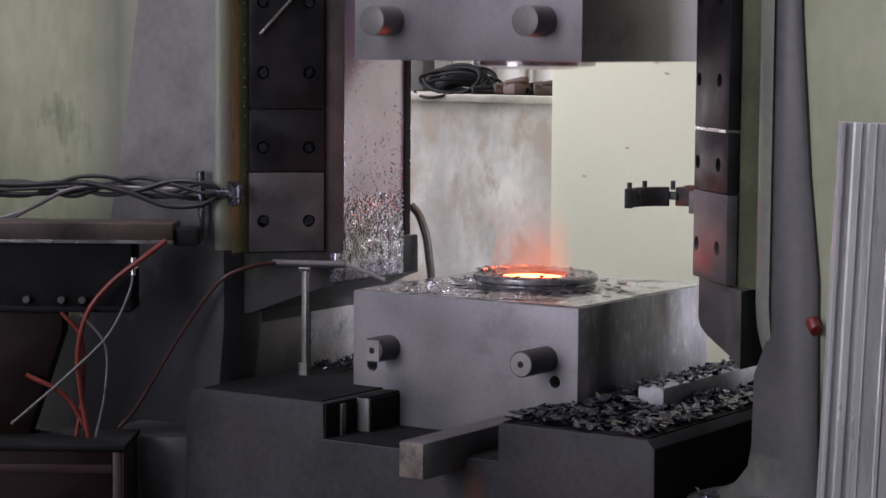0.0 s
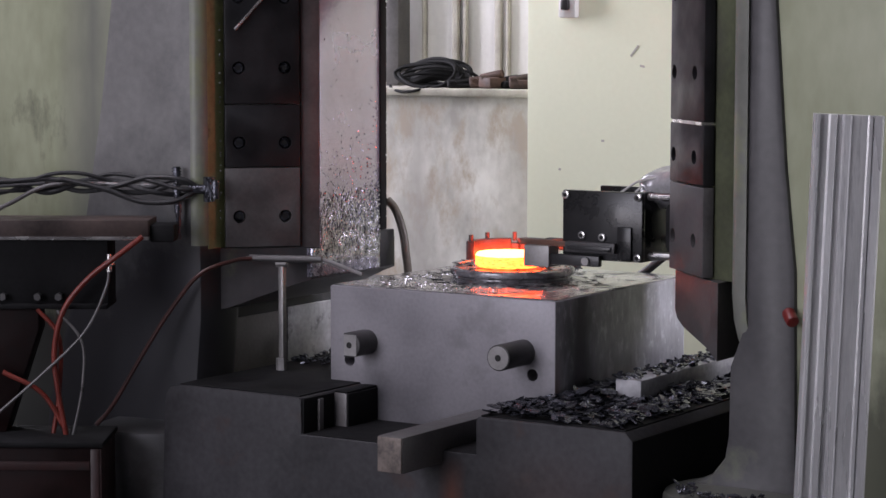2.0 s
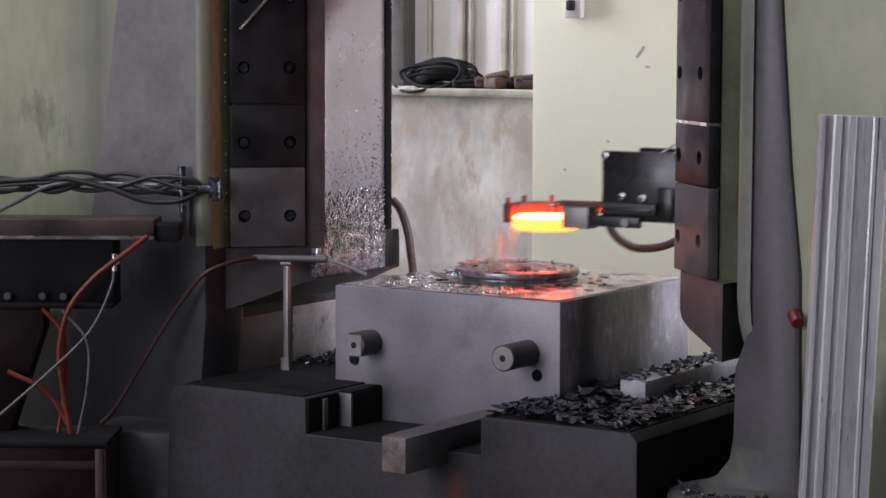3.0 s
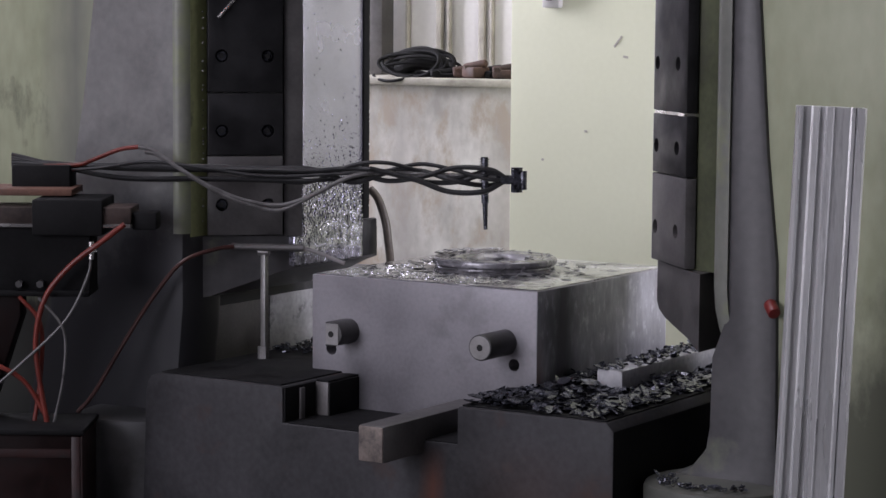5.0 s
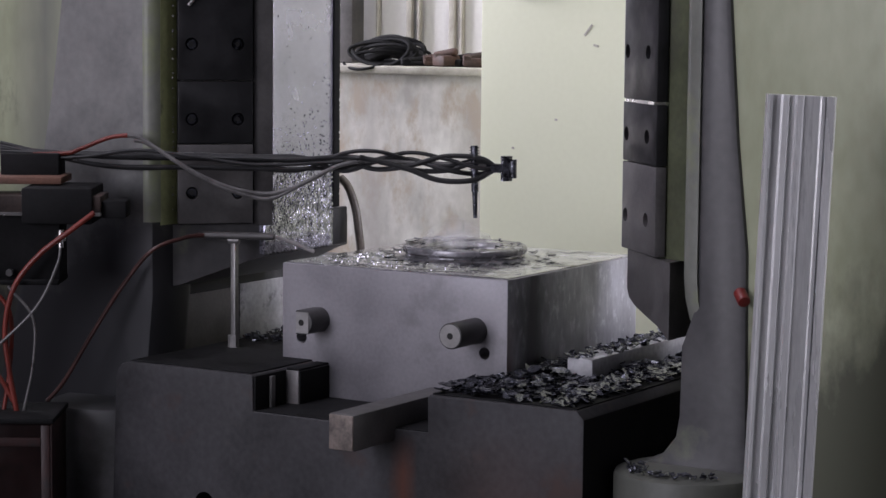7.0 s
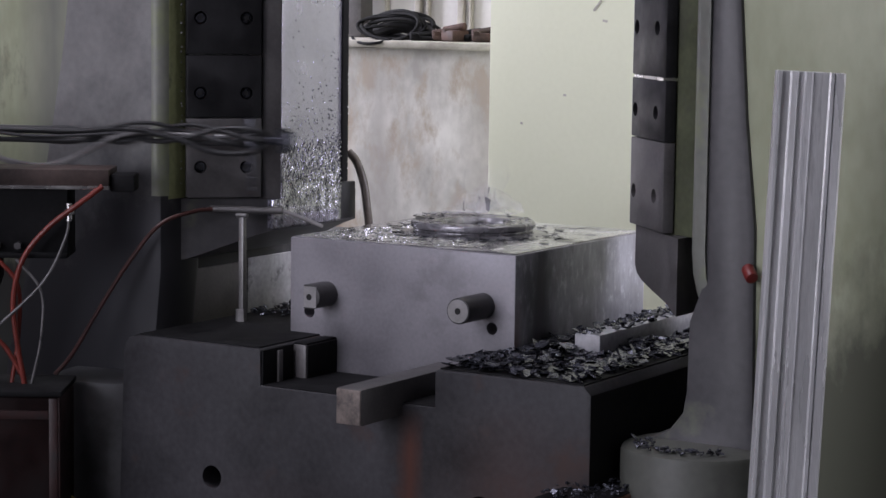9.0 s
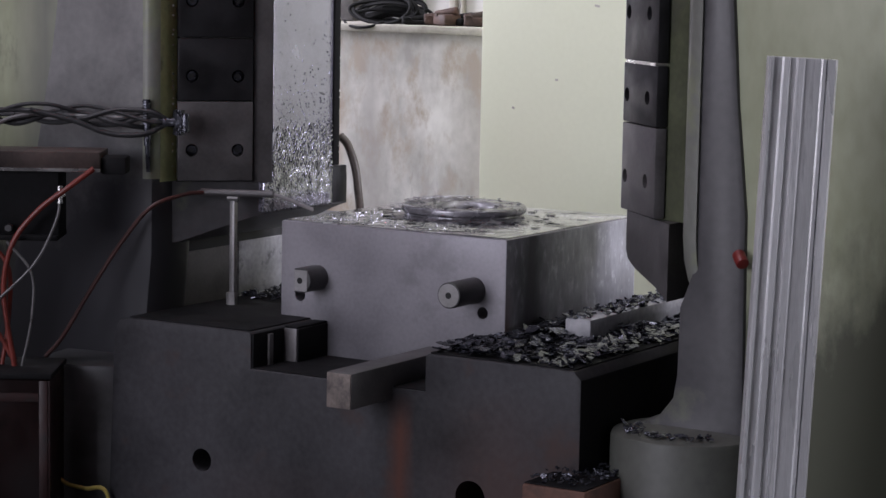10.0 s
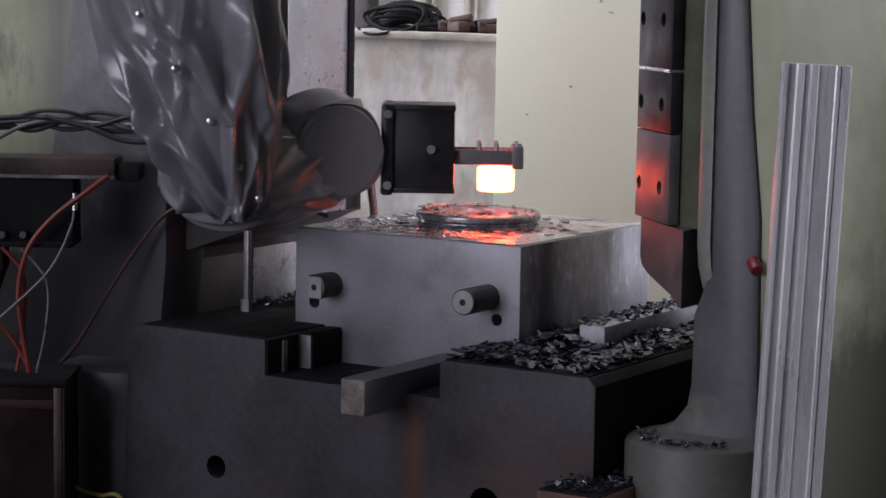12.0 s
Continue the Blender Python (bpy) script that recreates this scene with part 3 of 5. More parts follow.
def sill_clutter():
    c = root("cable_coil", (-1.96, 2.42, 0.508), "coil of black cable lying on the sill", "cable coil")
    for k in range(11):
        pts = []
        rx, rz = 0.135 + 0.017 * math.sin(2.3 * k), 0.04 + 0.014 * math.sin(1.7 * k + 1)
        for i in range(25):
            a = 2 * math.pi * i / 24
            pts.append((-1.965 + 0.014 * math.sin(3.1 * k) + rx * math.cos(a), 2.38 + 0.014 * k + 0.03 * math.sin(a + k), 0.517 + rz * (1 + math.sin(a)) + 0.012 * math.sin(a) * math.cos(a + 0.4) + 0.004 * math.cos(2 * a + k)))
        part("loop", tube(B(), pts, 0.0075, 8, 2), M["sootshade"], c)
    part("lump", tube(B(), [(-2.07, 2.45, 0.535), (-1.97, 2.44, 0.56), (-1.88, 2.45, 0.552), (-1.8, 2.45, 0.53)], 0.026, 10), M["sootshade"], c)
    part("tail", tube(B(), [(-2.09, 2.3, 0.516), (-2.06, 2.28, 0.502), (-2.0, 2.262, 0.494), (-1.94, 2.266, 0.5), (-1.9, 2.3, 0.518)], 0.006, 8), M["sootshade"], c)
    rng = random.Random(2)
    for i, (x, w, h) in enumerate(((-1.81, 0.11, 0.03), (-1.73, 0.1, 0.05), (-1.66, 0.09, 0.075), (-1.6, 0.07, 0.05), (-1.53, 0.09, 0.06), (-1.45, 0.1, 0.068), (-1.36, 0.09, 0.05))):
        bm = box(B(), (-w / 2, -0.05, 0), (w / 2, 0.05, h * 0.6), 0.012)
        cyl(bm, (-w / 2, -0.03, h * 0.55), (w / 2, 0.01, h * 0.8), 0.016, 12, bevel=0.003)
        cyl(bm, (-w / 4, -0.05, h * 0.5), (-w / 5, 0.05, h * 0.7), 0.013, 12)
        turned(bm, 0, Matrix.Translation((x, 2.4 + 0.03 * (i % 2), 0.509)) @ Matrix.Rotation(rng.uniform(-0.5, 0.5), 4, "Z"))
        single("iron_scrap", bm, M["scrap"] if i % 3 else M["sootshade"], "small rusty iron part lying on the sill", "iron part", group="scrap on the sill")


sill_clutter()
single("hose", tube(B(), [(-0.975, 0.63, 0.2), (-0.945, 0.63, 0.17), (-0.918, 0.63, 0.105), (-0.906, 0.63, 0.037), (-0.903, 0.64, -0.06), (-0.91, 0.64, -0.277)], 0.0135, 12), M["hosebrown"], "thick brown hose arching behind the slide face", "hose")

# ---- press frame ----
CX = -0.345


def column(side):
    """One upright of the press frame; side -1 or 1 from the middle line."""
    def X(u):
        return CX + side * u
    skin = M["flangeshade"] if side < 0 else M["flange"]
    r = root("press_column", (X(1.0), 0.3, FLOOR), "tall green and graphite grey press column", "press column", "columns of the press")
    # inner jaw with the slanting guide face
    ju = 0.6 if side < 0 else 0.622
    bm = B()
    prism(bm, [(X(u), y) for u, y in ((ju, 0.225), (ju, 0.53), (0.66, 0.62), (1.2, 0.62), (1.2, 0.1), (0.83, 0.03), (0.79, 0.03))], "z", 0.05, 2.6)
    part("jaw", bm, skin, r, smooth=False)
    # bracket below the guide, with the slanting face and a rising underside
    bm = B()
    low = ((0.597, -0.012), (0.62, -0.035), (0.66, -0.055), (0.72, -0.072), (0.8, -0.09), (0.862, -0.115))
    if side > 0:
        low = ((0.617, -0.02), (0.63, -0.042), (0.664, -0.058)) + low[3:]
    else:
        low = ((0.597, -0.008), (0.64, -0.024), (0.69, -0.047), (0.74, -0.071), (0.79, -0.094), (0.81, -0.095), (0.83, -0.085))
    cols = []
    for u, z in low:
        yf = 0.197 - (u - 0.597)
        cols.append([bm.verts.new((X(u), y, h)) for y, h in ((yf, z), (0.62, z), (0.62, 0.087), (yf, 0.087))])
    for a, b in zip(cols, cols[1:]):
        for k in range(4):
            bm.faces.new((a[k], a[(k + 1) % 4], b[(k + 1) % 4], b[k]))
    bm.faces.new(cols[0]), bm.faces.new(cols[-1])
    part("bracket", bm, M["flange"] if side < 0 else M["platelow"], r, "bracket under the guide", smooth=False)
    wy = -0.03 if side < 0 else -0.085
    part("web", box(B(), sorted_lo((X(0.95), wy, FLOOR), (X(2.4), 0.6, 2.6)), sorted_hi((X(0.95), wy, FLOOR), (X(2.4), 0.6, 2.6)), 0.01), M["greenshade"] if side < 0 else M["greenlow"], r, "light green painted web")
    # graphite grey front flange with a flared foot
    if side < 0:
        prof = [(0.8, 2.6), (0.8, -0.12), (0.808, -0.2), (0.818, -0.3), (0.81, -0.38), (0.785, -0.43), (0.765, -0.47), (0.765, FLOOR), (1.5, FLOOR), (1.42, -0.42), (1.33, -0.12), (1.265, 0.15), (1.231, 0.32), (1.196, 0.5), (1.149, 0.83), (1.11, 1.2), (1.1, 2.6)]
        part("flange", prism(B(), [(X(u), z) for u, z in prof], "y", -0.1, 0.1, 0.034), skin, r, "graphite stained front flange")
        part("inner_face", box(B(), (X(0.7995), -0.066, 0.09), (X(0.7965), 0.012, 2.6)), M["strip"], r, "yellow green painted inner face", smooth=False)
        rim = [(X(0.834), -0.06), (X(0.797), -0.06)] + [(X(0.834 - 0.037 * math.cos(radians(a))), -0.066 - 0.0365 * math.sin(radians(a))) for a in range(0, 91, 9)]
        part("inner_edge", prism(B(), rim, "z", 0.1, 2.6), M["edge"], r, "rounded flange edge, pale green with painted highlight")
    else:
        part("recess", prism(B(), [(X(u), y) for u, y in ((0.79, 0.02), (0.9, -0.03), (0.95, 0.2), (0.81, 0.2))], "z", 0.088, 2.6), M["greendark"], r, "dark green recess", smooth=False)
        prof = [(0.95, 2.6), (0.95, 0.0), (0.93, -0.06), (0.908, -0.12), (0.905, -0.30), (0.895, -0.36), (0.86, -0.405), (0.8, -0.433), (0.78, -0.47), (0.78, FLOOR), (1.12, FLOOR), (1.1, -0.42), (1.09, 0.13), (1.06, 0.4), (1.03, 0.8), (1.02, 2.6)]
        part("flange", prism(B(), [(X(u), z) for u, z in prof], "y", -0.1, 0.1, 0.02), skin, r, "graphite stained front flange")
        bm, rows = B(), []
        for z, du, q in ((2.6, 0, 0.057), (0.06, 0, 0.057), (0.0, 0.004, 0.056), (-0.05, 0.013, 0.053), (-0.09, 0.026, 0.05), (-0.12, 0.04, 0.047), (-0.14, 0.055, 0.046)):
            rows.append([bm.verts.new((X(0.955 + du - q * math.cos(radians(a))), -0.046 - (0.057 - 0.55 * du) * math.sin(radians(a)), z)) for a in range(0, 91, 9)] + [bm.verts.new((X(0.955 + du), 0.09, z)), bm.verts.new((X(0.955 + du - q), 0.09, z))])
        for p, q in zip(rows, rows[1:]):
            for k in range(len(p)):
                bm.faces.new((p[k], p[(k + 1) % len(p)], q[(k + 1) % len(p)], q[k]))
        bm.faces.new(rows[0]), bm.faces.new(rows[-1])
        part("inner_edge", bm, M["edge"], r, "rounded flange edge, pale green with painted highlight")
    # flared foot
    bm = lathe(B(), [(0.195, FLOOR), (0.195, -0.45), (0.19, -0.439), (0.175, -0.434), (0.1, -0.431), (0.05, -0.43)], (X(0.945), -0.1, 0), 56)
    part("foot", bm, M["footdark"] if side < 0 else M["foot"], r, "rounded flared foot")
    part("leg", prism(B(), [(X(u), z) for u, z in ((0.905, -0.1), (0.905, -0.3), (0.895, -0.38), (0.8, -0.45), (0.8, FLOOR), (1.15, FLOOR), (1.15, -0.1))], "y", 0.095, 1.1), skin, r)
    if side < 0:
        part("liner", box(B(), (X(0.905), 0.46, -0.44), (X(0.905) + 0.007, 0.74, -0.142), 0.001), M["liner"], r, "scraped light grey liner plate", smooth=False)
        part("liner", box(B(), (X(0.905), 0.745, -0.44), (X(0.905) + 0.007, 1.05, -0.142), 0.001), M["liner"], r, "scraped light grey liner plate", smooth=False)
        part("side_plate", box(B(), (X(0.905), 0.178, -0.44), (X(0.905) + 0.005, 0.456, -0.15), 0.001), M["bar"], r, "grey side plate", smooth=False)
    return r


def sorted_lo(a, b):
    return tuple(min(p, q) for p, q in zip(a, b))


def sorted_hi(a, b):
    return tuple(max(p, q) for p, q in zip(a, b))


col_l, col_r = column(-1), column(1)


def guide(side):
    """The bolted guide plates on the slanting face, and the oiled slide face behind them."""
    def X(u):
        return CX + side * u
    def onface(s, d):
        # s along the face from its inner end, d out of it
        k = math.sqrt(0.5)
        return (X((0.595 if side < 0 else 0.617) + s * k - d * k), 0.2 - s * k - d * k)
    r = root("guide_plate", (X(0.69), 0.1, 0.09), "dark greased steel guide plates bolted to the column", "guide plate", "guides of the press")
    rows = ((0.092, 0.327, "platelow", "grey lower plate"), (0.33, 0.513, "plate", ""), (0.517, 1.0, "plate", ""), (1.004, 2.4, "plate", ""))
    if side > 0:
        rows = (rows[0], (0.33, 0.488, "plate", ""), (0.496, 1.0, "plate", ""), rows[3])
        # thin bright strip added as the glint where the plates meet
        part("joint_glint", prism(B(), [onface(0.02, 0.0), onface(0.02, 0.031), onface(0.26, 0.031), onface(0.26, 0.0)], "z", 0.488, 0.496), M["steel"], r, "bright steel strip for the glint at the joint", smooth=False)
    s0 = 0.055 if side < 0 else 0.0
    made = []
    for z0, z1, m, lab in rows:
        bm = prism(B(), [onface(s0, 0.0), onface(s0, 0.03), onface(0.278, 0.03), onface(0.278, 0.0)], "z", z0, z1, 0.003)
        made.append((z0, z1, part("plate", bm, M[m], r, lab)))
    si = -0.006 if side < 0 else 0.0
    part("side_rail", prism(B(), [onface(si, 0.0), onface(si, 0.014), onface(0.05, 0.014), onface(0.05, 0.0)], "z", 0.087, 2.4, 0.002), M["platelow"], r)
    for s in (0.1, 0.237) if side < 0 else (0.03, 0.2):
        for z in (0.183, 0.402, 0.623, 0.83):
            a, b, c, d = onface(s, 0.004), onface(s, 0.05), onface(s, 0.02), onface(s, 0.0205)
            for pz0, pz1, ob in made:
                if pz0 < z < pz1:
                    bm = B()
                    cyl(bm, (*a, z), (*b, z), 0.019, 24)
                    cut(ob, bm)
            bm = B()
            cyl(bm, (*a, z), (*c, z), 0.0148, 20, bevel=0.0015)
            ob = part("bolt", bm, M["rubble"], r, "sunk socket bolt")
            bm = B()
            cyl(bm, (*onface(s, 0.01), z), (*d, z), 0.008, 6)
            part("socket", bm, M["dark"], ob)
    return r


guide_l, guide_r = guide(-1), guide(1)
part("thin_rod", tube(B(), [(-1.09, 0.0, 0.735), (-1.03, 0.06, 0.83), (-0.98, 0.1, 0.9)], 0.005, 8), M["steel"], guide_l, "thin bright steel rod")


def slide_face():
    f = root("oiled_slide", (-0.94, 0.37, 0.0), "tall wet oiled steel slide face splashed with graphite", "slide")
    part("face", prism(B(), [(0.168, -0.003), (0.525, -0.003), (0.525, 2.4), (0.21, 2.4), (0.21, 0.084), (0.168, 0.084)], "x", -0.955, -0.935, 0.001), M["oiled"], f)
    part("edge_strip", box(B(), (-0.957, 0.527, 0.115), (-0.93, 0.56, 2.4), 0.003), M["sootshade"], f, "dark edge strip")
    part("stop_block", box(B(), (-0.96, 0.53, -0.003), (-0.935, 0.61, 0.112), 0.004), M["plate"], f, "grey stop block")


slide_face()

# ---- the bed and lower die ----
def bed():
    r = root("press_bed", (-0.35, 0.2, FLOOR), "massive sooty grey steel press bed with a slot", "press bed")
    pts = [(-1.142, FLOOR), (-1.133, -0.7), (-1.118, -0.33), (-1.112, -0.305), (-1.1, -0.289), (-1.082, -0.281), (-1.06, -0.278), (-0.64, -0.278), (-0.633, -0.284), (-0.633, -0.38), (-0.065, -0.38), (-0.065, -0.284), (-0.058, -0.278), (0.378, -0.278), (0.4, -0.3), (0.4, -0.5), (0.4, FLOOR)]
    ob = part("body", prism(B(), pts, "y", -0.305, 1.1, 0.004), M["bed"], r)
    c = B()
    cyl(c, (-0.8, -0.4, -0.658), (-0.8, -0.1, -0.658), 0.033, 28)
    cyl(c, (0.08, -0.4, -0.645), (0.08, -0.1, -0.645), 0.045, 28)
    cut(ob, c)
    # right face coloured black: the column's shade put into its material
    ob.data.materials.append(M["sootshade"])
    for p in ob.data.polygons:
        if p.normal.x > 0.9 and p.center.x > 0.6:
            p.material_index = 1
    part("black_layer", box(B(), (-1.068, -0.295, -0.278), (-0.645, 1.09, -0.274), 0.0015), M["sootshade"], r, "black soot on the bed top", smooth=False)
    part("black_layer", box(B(), (-0.055, -0.295, -0.278), (0.375, 1.09, -0.274), 0.0015), M["sootshade"], r, "black soot on the bed top", smooth=False)
    part("black_layer", box(B(), (-0.626, -0.298, -0.38), (-0.07, -0.002, -0.377), 0.001), M["sootshade"], r, "black sheet on the slot floor", smooth=False)
    part("ledge", box(B(), (0.32, -0.46, FLOOR), (0.5, 0.6, -0.545), 0.008), M["rust"], r, "rusty low ledge")
    part("black_layer", box(B(), (0.325, -0.455, -0.545), (0.495, 0.6, -0.542), 0.001), M["sootshade"], r, "black soot on the ledge", smooth=False)
    return r


bed()


def die_block():
    r = root("lower_die", (-0.375, 0.39, -0.38), "large grey steel die block on the press bed", "die block")
    ob = part("block", box(B(), (-0.75, 0.0, -0.38), (0.0, 0.78, 0.0), 0.004), M["die"], r)
    c = B()
    cyl(c, (-0.072, -0.05, -0.207), (-0.072, 0.09, -0.207), 0.017, 24)
    cyl(c, (-0.682, -0.05, -0.212), (-0.682, 0.09, -0.212), 0.018, 24)
    cut(ob, c)
    ob.data.materials.append(M["side"])
    for p in ob.data.polygons:
        if p.normal.x > 0.9 and abs(ob.data.vertices[p.vertices[0]].co.x - 0.375) < 0.01:
            p.material_index = 1
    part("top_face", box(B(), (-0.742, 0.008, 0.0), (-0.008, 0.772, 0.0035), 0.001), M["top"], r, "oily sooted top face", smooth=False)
    for x, z, n, rr in ((-0.1, -0.146, 0.135, 0.036), (-0.62, -0.155, 0.09, 0.038)):
        bm = B()
        if x < -0.5:
            arc = [(x - 0.02, z - 0.034), (x - 0.02, z + 0.034)] + [(x + 0.036 * math.cos(a), z + 0.036 * math.sin(a)) for a in [radians(80 - 20 * k) for k in range(9)]]
            prism(bm, arc, "y", -n, 0.02, 0.002)
        else:
            cyl(bm, (x, 0.02, z), (x, -n, z), rr, 32, bevel=0.003)
        p = part("pin", bm, M["pin"], r, "round lifting pin")
        # lighter sheet on the pin's end, the light on it put into colour
        bm = B()
        if x < -0.5:
            box(bm, (x - 0.018, -n - 0.0012, z - 0.03), (x + 0.024, -n + 0.001, z + 0.03))
        else:
            cyl(bm, (x, -n + 0.001, z), (x, -n - 0.0012, z), rr - 0.004, 32)
        part("lit_end", bm, M["dull"], p, "pin end coloured brighter as lit")
        bm = B()
        cyl(bm, (x, -n + 0.002, z), (x, -n - 0.0022, z), 0.009, 16)
        part("centre_hole", bm, M["dark"], p)
    # raised ring with the impression
    C = (-0.386, 0.416, 0.003)
    bm = lathe(B(), [(0.225, 0.0), (0.205, 0.004), (0.186, 0.006), (0.177, 0.009), (0.176, 0.013), (0.183, 0.018), (0.185, 0.025), (0.184, 0.032), (0.18, 0.036), (0.172, 0.038), (0.165, 0.036), (0.15, 0.034), (0.13, 0.033), (0.12, 0.035), (0.112, 0.034), (0.1, 0.024), (0.085, 0.012), (0.08, 0.0)], C, 96)
    part("die_ring", bm, M["ringtop"], r, "round raised die ring with an impression")
    bm = B()
    flat = []
    for k in range(61):
        a = radians(112 + 95 * k / 60)
        o = 0.178 + 0.014 * noise.noise(Vector((k * 0.35, 0, 0)))
        q = 0.155 + 0.012 * noise.noise(Vector((k * 0.5, 3, 0)))
        z = 0.044 + 0.004 * noise.noise(Vector((k * 0.2, 7, 0)))
        flat.append([bm.verts.new((C[0] + d * math.cos(a), C[1] + d * math.sin(a), z + e)) for d, e in ((q, 0), (o, 0.003), (o, 0.005), (q, 0.003))])
    for a, b in zip(flat, flat[1:]):
        for k in range(4):
            bm.faces.new((a[k], a[(k + 1) % 4], b[(k + 1) % 4], b[k]))
    part("flash", bm, M["top"], r, "thin ragged shiny flash on the ring", smooth=False)
    rng = random.Random(31)
    def rim_spot():
        a, d = rng.uniform(0, 6.283), rng.uniform(0.115, 0.178)
        return C[0] + d * math.cos(a), C[1] + d * math.sin(a), C[2] + 0.038 + 0.004 * rng.random()
    part("scale_crust", flakes(B(), 46, rim_spot, (0.004, 0.014), rng, 0.07, 0.12), M["rubble"], r, "jagged scale crust on the ring", smooth=False, kind="stuff")
    return r


die_block()


def wedge():
    r = root("die_wedge", (-0.62, -0.1, -0.38), "grey steel clamping wedge in the bed slot", "wedge")
    part("body", box(B(), (-0.632, -0.15, -0.38), (-0.588, -0.001, -0.283), 0.003), M["bar"], r)
    part("soot_cap", box(B(), (-0.63, -0.148, -0.283), (-0.586, -0.001, -0.277), 0.002), M["sootshade"], r, "sooty top of the wedge")
    part("dark_side", box(B(), (-0.588, -0.146, -0.378), (-0.584, -0.001, -0.285), 0.001), M["sootshade"], r, "black sheet on the wedge's side")
    # thin black strip that darkens the slot's left wall
    q = root("slot_strip", (-0.63, -0.23, -0.38), "black strip on the wall of the bed slot", "liner")
    part("strip", box(B(), (-0.632, -0.3, -0.379), (-0.627, -0.155, -0.282), 0.001), M["sootshade"], q)
    part("shim", box(B(), (-0.627, -0.235, -0.379), (-0.62, -0.215, -0.29), 0.001), M["bar"], q, "thin grey shim")
    k = root("square_bar", (-0.1, -0.4, -0.38), "long square steel bar lying in the bed slot", "bar")
    part("bar", box(B(), (-0.245, -0.498, -0.412), (-0.167, 0.0, -0.316), 0.004), M["platelow"], k)
    part("sawn_end", box(B(), (-0.243, -0.503, -0.41), (-0.169, -0.498, -0.318), 0.002), M["barend"], k, "rusty sawn end")


wedge()


def puddle():
    m = mat("wet_ripples", (0.6, 0.6, 0.62), (0.95, 0.95, 0.97), 0.1, 0.95, 22, 70, 1.0, (0.05, 0.05, 0.055), 0.62, 0.05, spot_scale=16)
    m.node_tree.nodes["Bump"].inputs["Distance"].default_value = 0.02
    for cx, cy, rx, ry, seed in ((-0.56, 0.2, 0.15, 0.17, 1), (-0.33, 0.12, 0.17, 0.075, 5), (-0.6, 0.5, 0.1, 0.13, 9)):
        bm = B()
        ring_v, mid = [], bm.verts.new((cx, cy, 0.0056 + 0.0003 * seed / 9))
        for k in range(64):
            a = 2 * math.pi * k / 64
            d = 1 + 0.55 * noise.noise(Vector((2.2 * math.cos(a), 2.2 * math.sin(a), seed))) + 0.2 * noise.noise(Vector((7 * math.cos(a), 7 * math.sin(a), seed)))
            ring_v.append(bm.verts.new((max(-0.735, cx + rx * d * math.cos(a)), max(0.014, cy + ry * d * math.sin(a)), 0.0045 + 0.0003 * seed / 9)))
        for k in range(64):
            bm.faces.new((mid, ring_v[k], ring_v[(k + 1) % 64]))
        single("oil_puddle", bm, m, "glossy rippled oil film on the die top", "puddle", "stuff", "oil on the die")

    # small bright facets shaped to give the glare of the wet die top
    rng = random.Random(17)
    bm = B()
    for k in range(1300):
        a, d = rng.uniform(0, 6.283), math.sqrt(rng.random())
        if k % 5:
            x, y = -0.56 + 0.125 * d * math.cos(a), 0.24 + 0.19 * d * math.sin(a)
        else:
            x, y = -0.36 + 0.22 * d * math.cos(a), 0.1 + 0.08 * d * math.sin(a)
        if x < -0.735 or y < 0.012 or noise.noise(Vector((x * 17, y * 17, 2))) < -0.08 or math.hypot(x + 0.386, y - 0.416) < 0.19:
            continue
        rr = rng.uniform(0.002, 0.0058)
        q, w, t = rng.uniform(0.8, 2.0), rng.uniform(0.5, 1.0), rng.uniform(0, 3.14)
        def rim_at(i, f, h):
            c, e = f * q * rr * math.cos(1.047 * i), f * w * rr * math.sin(1.047 * i)
            return bm.verts.new((x + c * math.cos(t) - e * math.sin(t), y + c * math.sin(t) + e * math.cos(t), 0.005 + h))
        low, mid = [rim_at(i, 1, 0) for i in range(6)], [rim_at(i, 0.5, rng.uniform(0.15, 0.42) * rr) for i in range(6)]
        bm.faces.new(mid)
        for i in range(6):
            bm.faces.new((low[i], low[(i + 1) % 6], mid[(i + 1) % 6], mid[i]))
    single("glare_facets", bm, M["drop"], "bright facets for the wet glare on the die top", "lubricant", "stuff", smooth=False)


puddle()


